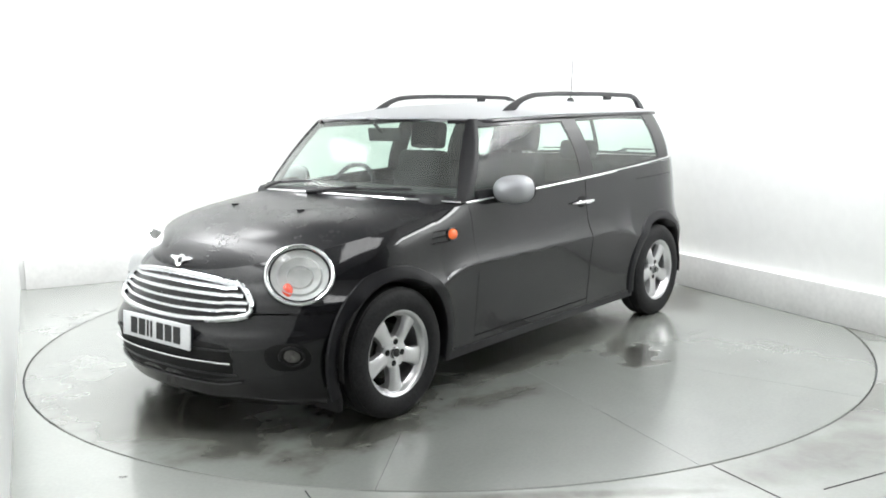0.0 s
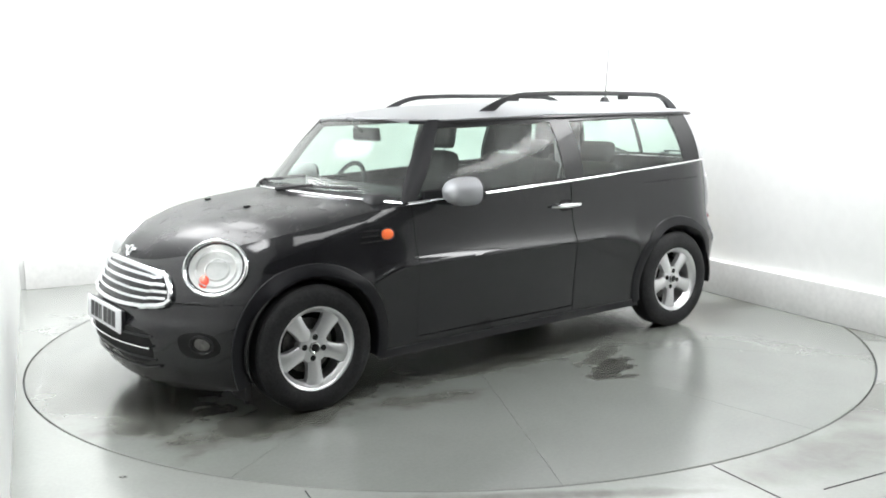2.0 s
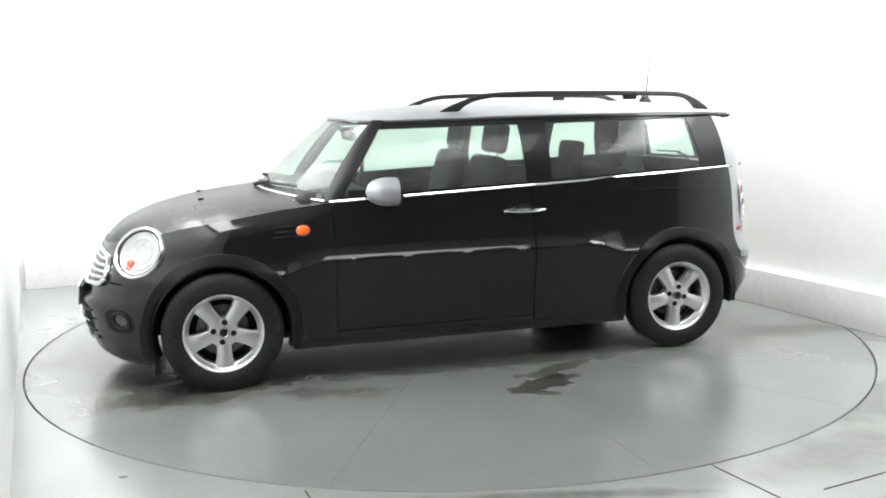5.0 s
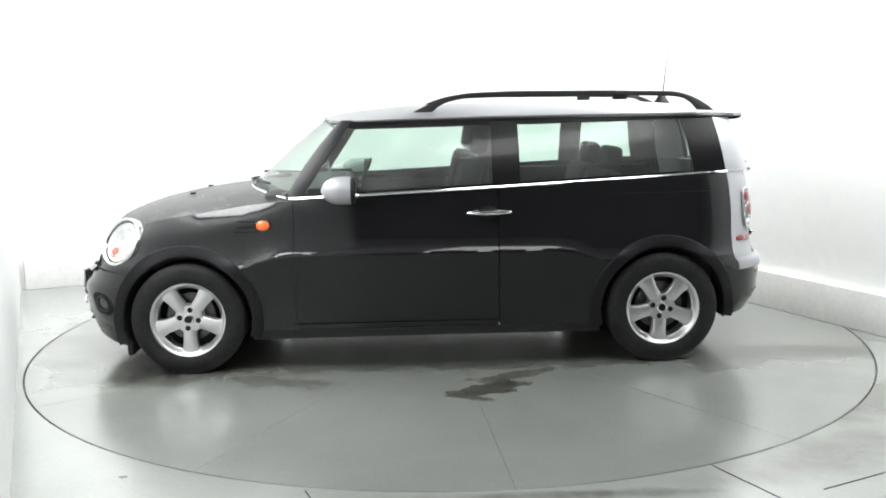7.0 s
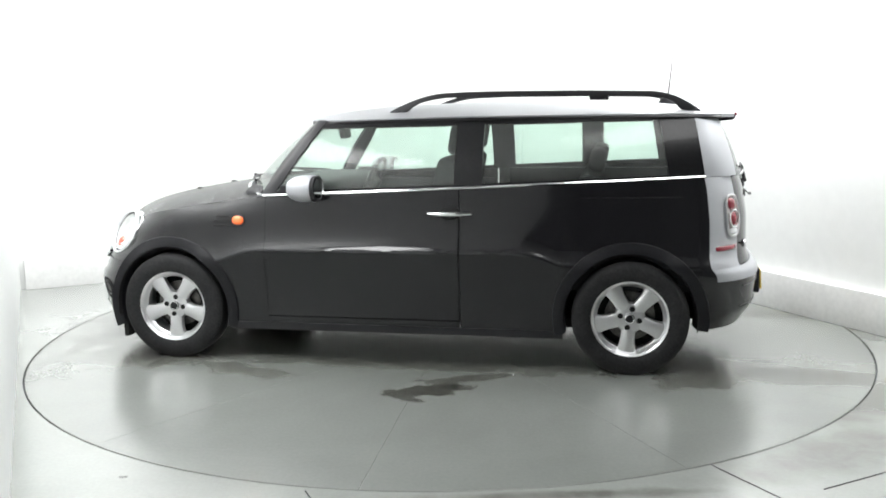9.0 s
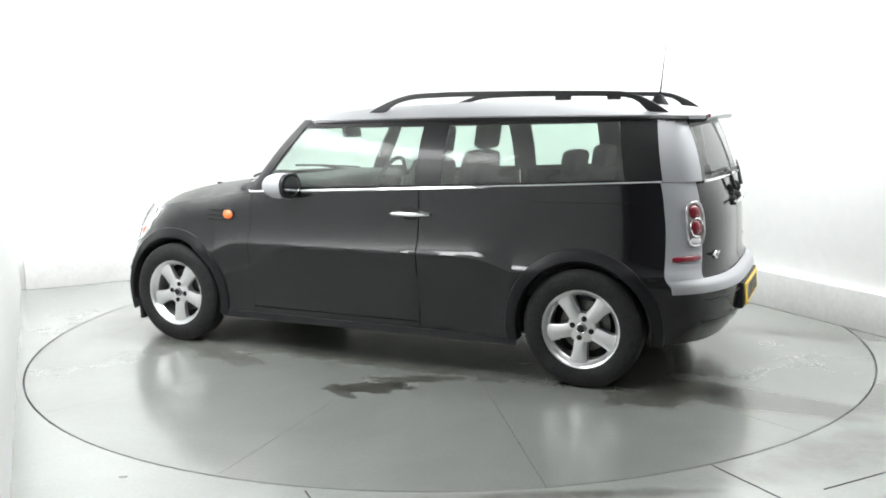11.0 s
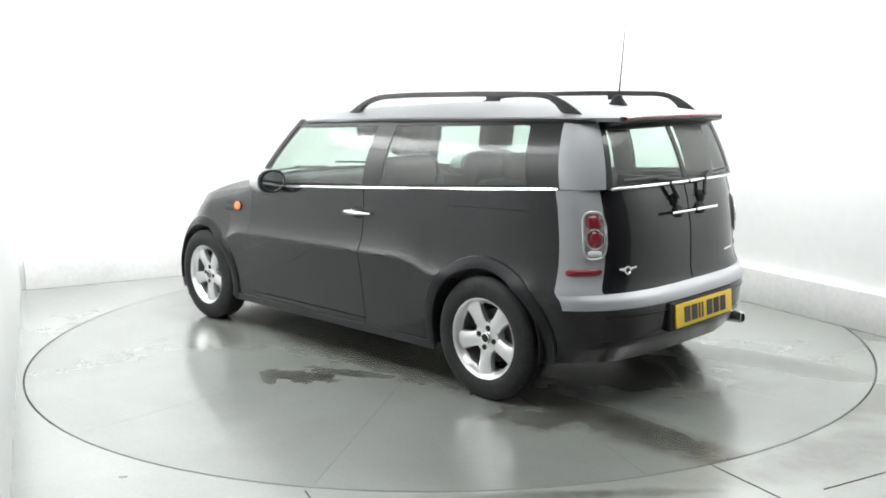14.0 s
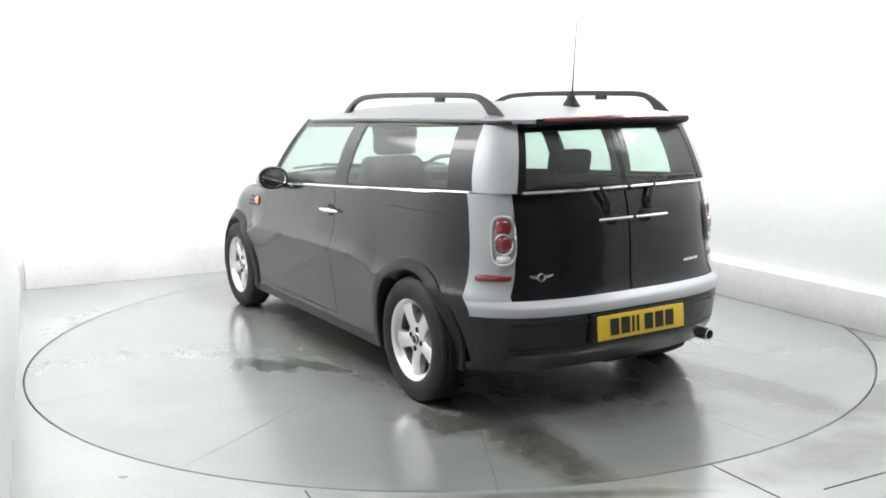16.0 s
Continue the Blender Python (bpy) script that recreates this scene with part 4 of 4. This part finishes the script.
def build_body(car):
    door_a, door_b = 0.70, -0.385
    for sign in (1, -1):
        def both(bm):
            return bm if sign > 0 else mirrored(bm)
        top = lambda s: top_point(s).z
        # front wing from behind the grille to the door
        bm = skin(0.50, side_s(door_a), 0.20, top, 150, 90)
        bmesh.ops.delete(bm, geom=[f for f in bm.faces if f.calc_center_median().x > 1.32 and f.calc_center_median().z < 0.54], context="FACES")
        open_arches(bm)
        open_lamps(bm)
        part("front_wing", both(bm), PAINT, car, thick=0.012)
        bm = skin(side_s(door_a - 0.0025), side_s(door_b + 0.003), 0.262, lambda s: top(s), 40, 80)
        part("door", both(bm), PAINT, car, thick=0.02)
        bm = skin(side_s(door_a - 0.0025), side_s(door_b + 0.003), 0.215, 0.256, 30, 6)
        part("sill", both(bm), PAINT, car, thick=0.02)
        bm = skin(side_s(door_b - 0.003), 2.37, 0.20, top, 110, 90)
        open_arches(bm)
        for f in [f for f in bm.faces if f.calc_center_median().x < -1.57 and f.calc_center_median().z < 0.485]:
            bm.faces.remove(f)
        part("rear_quarter", both(bm), PAINT, car, thick=0.012)
        # lower sill trim
        bm = skin(side_s(0.93), side_s(-0.93), 0.182, 0.222, 30, 6, 0.006)
        part("sill_trim", both(bm), TRIM, car, "black plastic sill trim", thick=0.02)
        # arch trims and liners
        for wx in (WHEEL_X, -WHEEL_X):
            rows = []
            for i in range(49):
                a = radians(lerp(-20 if wx > 0 else -14, 189 if wx < 0 else 196, i / 48))
                row = []
                for r, out in ((0.336, -0.05), (0.337, 0.004), (0.341, 0.011), (0.352, 0.013), (0.375, 0.012), (0.395, 0.009), (0.402, -0.004)):
                    x, z = wx + r * math.cos(a), max(WHEEL_Z + r * math.sin(a), 0.14)
                    p = on_side(x, z, 1, out)
                    # the arch stands out where the nose curves in
                    p.y = max(p.y, 0.757 + out)
                    row.append(p)
                rows.append(row)
            bm = grid(rows)
            bmesh.ops.recalc_face_normals(bm, faces=bm.faces)
            if sum(f.normal.y for f in bm.faces) < 0:
                bmesh.ops.reverse_faces(bm, faces=bm.faces)
            part("arch_trim", both(bm), ARCH, car, "black plastic wheel arch trim")
            rows = [[(wx + 0.345 * math.cos(radians(a)), y, WHEEL_Z + 0.345 * math.sin(radians(a))) for a in range(-10, 191, 8)] for y in (0.80, 0.50)]
            rows.append([(wx + 0.02 * math.cos(radians(a)), 0.50, WHEEL_Z + 0.02 * math.sin(radians(a))) for a in range(-10, 191, 8)])
            part("wheel_arch_liner", both(grid(rows)), HOUSING, car, thick=0.004)
        # chrome line along the belt
        pts = [house(lerp(1.0, 2.0, i / 40), 0.0) + Vector((0, 0.016, 0.002)) for i in range(41)]
        part("belt_moulding", both(tube(pts, 0.011, 8, 0.8)), CHROME, car, "chrome belt moulding")
        # tail corner, silver, from the bumper to the roof
        bm = skin(2.345, 2.588, 0.556, lambda s: 1.02, 24, 26, 0.004)
        part("tail_corner", both(bm), SILVER, car, "silver painted tail corner panel", thick=0.012)
        part("rear_pillar", both(pane(2.0, 2.98, 0.0, 0.985, 12, 12, 0.004)), SILVER, car, "silver painted rear pillar", thick=0.012)
        # dark frame round the side glass
        part("front_pillar", both(join(pane(0.968, 1.024, 0.0, 1.0, 6, 12, 0.006))), TRIM, car, "black front pillar", thick=0.02)
        part("window_frame_top", both(pane(1.024, 2.0, 0.90, 1.0, 40, 3, 0.003)), GLOSS_BLACK, car, thick=0.015)
        part("window_frame_bottom", both(pane(1.024, 2.0, 0.0, 0.055, 40, 3, 0.003)), GLOSS_BLACK, car, thick=0.015)
        kb0, kb1 = (lambda h: k_at(-0.355, h)), (lambda h: k_at(-0.505, h))
        part("centre_pillar", both(pane(kb0, kb1, 0.05, 0.9, 6, 8, 0.003)), GLOSS_BLACK, car, thick=0.015)
        kd = lambda h: k_at(lerp(-1.46, -1.40, h), h)
        part("quarter_frame", both(pane(kd, 2.0, 0.05, 0.9, 6, 8, 0.003)), GLOSS_BLACK, car, thick=0.015)
        if sign < 0:
            part("club_door_pillar", both(pane(lambda h: k_at(-0.96, h), lambda h: k_at(-1.10, h), 0.05, 0.9, 6, 8, 0.004)), GLOSS_BLACK, car, "black pillar behind the small rear-hinged door", thick=0.03)
        part("door_glass", both(pane(1.024, kb0, 0.05, 0.90, 20, 8)), GLASS, car, "tinted door glass")
        part("quarter_glass", both(pane(kb1, kd, 0.05, 0.90, 20, 8)), GLASS, car, "tinted rear side glass")
    # front bumper round the nose
    bm = skin(-1.0, 1.0, 0.135, 0.538, 120, 40)
    open_arches(bm)
    part("front_bumper", bm, PAINT, car, thick=0.015)
    for name, z0, z1, material, label in (("rear_bumper", 0.235, 0.492, PAINT, ""), ("bumper_top", 0.492, 0.556, SILVER, "silver painted bumper top")):
        s0, out = (2.345, 0.004) if material is SILVER else (2.06, 0.0)
        bm = join(skin(-3.0, -s0, z0, z1, 70, 24, out), skin(s0, 3.0, z0, z1, 70, 24, out))
        bmesh.ops.remove_doubles(bm, verts=bm.verts, dist=0.001)
        bmesh.ops.recalc_face_normals(bm, faces=bm.faces)
        open_arches(bm)
        part(name, bm, material, car, label, thick=0.015)
    # nose panel between bumper and bonnet
    part("nose_panel", open_lamps(skin(-0.5, 0.5, 0.545, lambda s: top_point(s).z, 120, 32)), PAINT, car, thick=0.012)
    # bonnet
    rows = []
    n = 24
    for s in [i / 70 for i in range(1, 70)] + [side_s(x) for x in steps(1.2, 0.70, 20)]:
        p = top_point(s)
        zt = curve(p.x, TOP_X, TOP_Z, 0.05)
        rows.append([Vector((p.x, p.y * v, p.z + max(zt - p.z, 0) * (1 - abs(v) ** 3.3))) for v in [lerp(-1, 1, i / (2 * n)) for i in range(2 * n + 1)]])
    part("bonnet", open_lamps(grid(rows)), WET_PAINT, car, thick=0.01)
    # screens
    part("windscreen", pane(-0.968, 0.968, 0.03, 0.965, 40, 14), GLASS, car, "laminated windscreen")
    part("screen_band", pane(-0.968, 0.968, 0.955, 1.0, 40, 3, 0.003), GLOSS_BLACK, car)
    pts = [house(lerp(-1.0, 1.0, i / 60), 0.0) + Vector((0.02, 0, 0.004)) for i in range(61)]
    part("cowl_moulding", tube(pts, 0.011, 8, 0.8), CHROME, car, "chrome moulding round the windscreen's foot")
    # tail doors
    for sign in (1, -1):
        def both(bm):
            return bm if sign > 0 else mirrored(bm)
        bm = skin(2.594, 2.9998, 0.560, lambda s: 1.018, 40, 30)
        part("tail_door", both(bm), PAINT, car, thick=0.015)
        part("tail_glass", both(pane(3.06, 3.975, 0.05, 0.82, 14, 8)), GLASS, car, "tinted tail door glass")
        part("tail_frame", both(join(pane(2.985, 3.06, 0.0, 1.0, 3, 8, 0.003), pane(3.975, 3.9985, 0.0, 1.0, 3, 8, 0.003), pane(3.06, 3.975, 0.0, 0.05, 14, 2, 0.003), pane(3.06, 3.975, 0.82, 1.0, 14, 2, 0.003))), GLOSS_BLACK, car, thick=0.012)
    # roof
    rows = []
    for x in steps(0.574, 0.45, 16) + steps(0.44, -1.60, 50) + steps(-1.62, -1.795, 10):
        ye, ze = roof_edge(x)
        ye = max(ye, 0.003)
        vv = [math.sin(lerp(-math.pi / 2, math.pi / 2, i / 48)) for i in range(49)]
        rows.append([Vector((x, v * ye, roof_z(x, v * ye))) for v in vv])
    bm = grid(rows)
    bmesh.ops.recalc_face_normals(bm, faces=bm.faces)
    if sum(f.normal.z for f in bm.faces) < 0:
        bmesh.ops.reverse_faces(bm, faces=bm.faces)
    part("roof", bm, SILVER, car, "silver painted roof", thick=0.018)
    # gutter under the roof's edge
    for sign in (1, -1):
        pts = [Vector((x, (roof_edge(x)[0] - 0.006) * sign, roof_edge(x)[1] - 0.016)) for x in steps(0.50, -1.72, 50)]
        part("roof_gutter", tube(pts, 0.011, 6), GLOSS_BLACK, car)
    # underbody
    part("underbody", box(2.9, 1.20, 0.06, (0, 0, 0.22), 0.02), HOUSING, car)
    part("floor_pan", box(1.7, 1.40, 0.10, (-0.05, 0, 0.26), 0.03), HOUSING, car)
    part("front_bulkhead", box(0.05, 1.35, 0.62, (0.74, 0, 0.55), 0.01), HOUSING, car)


def build_cabin(car):
    def seat(x, y, w=0.48):
        base = box(0.50, w, 0.16, (x, y, 0.52), 0.05, seg=3)
        part("seat_cushion", base, FABRIC, car)
        back = box(0.13, w, 0.58, (0, 0, 0), 0.055, seg=3)
        for v in back.verts:
            v.co.y *= 1 - 0.25 * max(0, v.co.z) / 0.29
        part("seat_back", moved(back, pose(x - 0.30, y, 0.83, 0, -14, 0)), FABRIC, car)
        part("headrest", moved(box(0.09, 0.26, 0.17, (0, 0, 0), 0.04, seg=3), pose(x - 0.40, y, 1.21, 0, -10, 0)), FABRIC, car)
        for dy in (-0.06, 0.06):
            part("headrest_post", tube([(x - 0.37, y + dy, 1.04), (x - 0.395, y + dy, 1.16)], 0.006), CHROME, car)
    seat(0.08, 0.36)
    seat(0.08, -0.36)
    part("rear_bench", box(0.45, 1.08, 0.14, (-0.72, 0, 0.52), 0.05, seg=3), FABRIC, car)
    for y in (0.30, -0.30):
        b = box(0.12, 0.52, 0.46, (0, 0, 0), 0.05, seg=3)
        part("rear_backrest", moved(b, pose(-1.00, y, 0.80, 0, -16, 0)), FABRIC, car)
        part("headrest", moved(box(0.09, 0.26, 0.13, (0, 0, 0), 0.04, seg=3), pose(-1.09, y, 1.09, 0, -10, 0)), FABRIC, car)
    dash = box(0.42, 1.36, 0.26, (0.66, 0, 0.84), 0.06, seg=3)
    part("dashboard", dash, CABIN, car)
    ring = [(0.045 * math.cos(a) * 0 + 0, 0.175 * math.cos(a), 0.175 * math.sin(a)) for a in [2 * math.pi * i / 32 for i in range(32)]]
    wm = pose(0.40, -0.36, 0.90, 0, -24, 0)
    part("steering_wheel", moved(join(tube(ring, 0.014, 8, closed=True), box(0.04, 0.13, 0.10, (0.02, 0, 0), 0.02), box(0.015, 0.34, 0.03, (0.01, 0, 0), 0.006), box(0.015, 0.03, 0.16, (0.01, 0, -0.09), 0.006)), wm), CABIN, car)
    part("rear_view_mirror", join(moved(box(0.03, 0.23, 0.075, (0, 0, 0), 0.014, seg=3), pose(0.47, 0, 1.245, 0, 8, 6)), tube([(0.50, 0, 1.26), (0.56, 0, 1.31)], 0.01)), CABIN, car)
    for s in (1, -1):
        part("door_card", box(1.0, 0.03, 0.55, (0.12, 0.735 * s, 0.63), 0.01), CABIN, car)
        part("side_card", box(1.1, 0.03, 0.55, (-1.02, 0.69 * s, 0.70), 0.01), CABIN, car)
    rows = []
    for x in steps(0.46, -1.66, 24):
        ye, ze = roof_edge(x)
        rows.append([Vector((x, v * (ye - 0.02), roof_z(x, v * ye) - 0.026)) for v in steps(-1, 1, 20)])
    part("headlining", grid(rows), LINING, car)
    part("load_floor", box(0.72, 1.1, 0.05, (-1.45, 0, 0.50), 0.01), CABIN, car)


def build_car():
    car = new("car")
    tagged(car, "dark three-door estate car with silver roof and silver tail corners", "car")
    build_body(car)
    for x, sgn, turn in ((WHEEL_X, 1, 36), (WHEEL_X, -1, 20), (-WHEEL_X, 1, 31), (-WHEEL_X, -1, 50)):
        build_wheel(car, x, sgn, turn)
    build_cabin(car)
    build_details(car)
    return car


build_room()
TABLE_OB = build_table()
CAR = build_car()

# the turntable's turn: degrees at the start and per second
TURN_0, TURN_RATE = 230.39, -6.833
CAR_X, CAR_Y = 0.146, 0.079


def motions():
    times = [float(i) for i in range(17)]
    walk(TABLE_OB, [(t, pose(TABLE_C.x, TABLE_C.y, 0, 0, 0, TURN_0 + TURN_RATE * t)) for t in times])
    walk(CAR, [(t, pose(0, 0, 0, 0, 0, TURN_0 + TURN_RATE * t) @ pose(CAR_X, CAR_Y, 0)) for t in times])


motions()
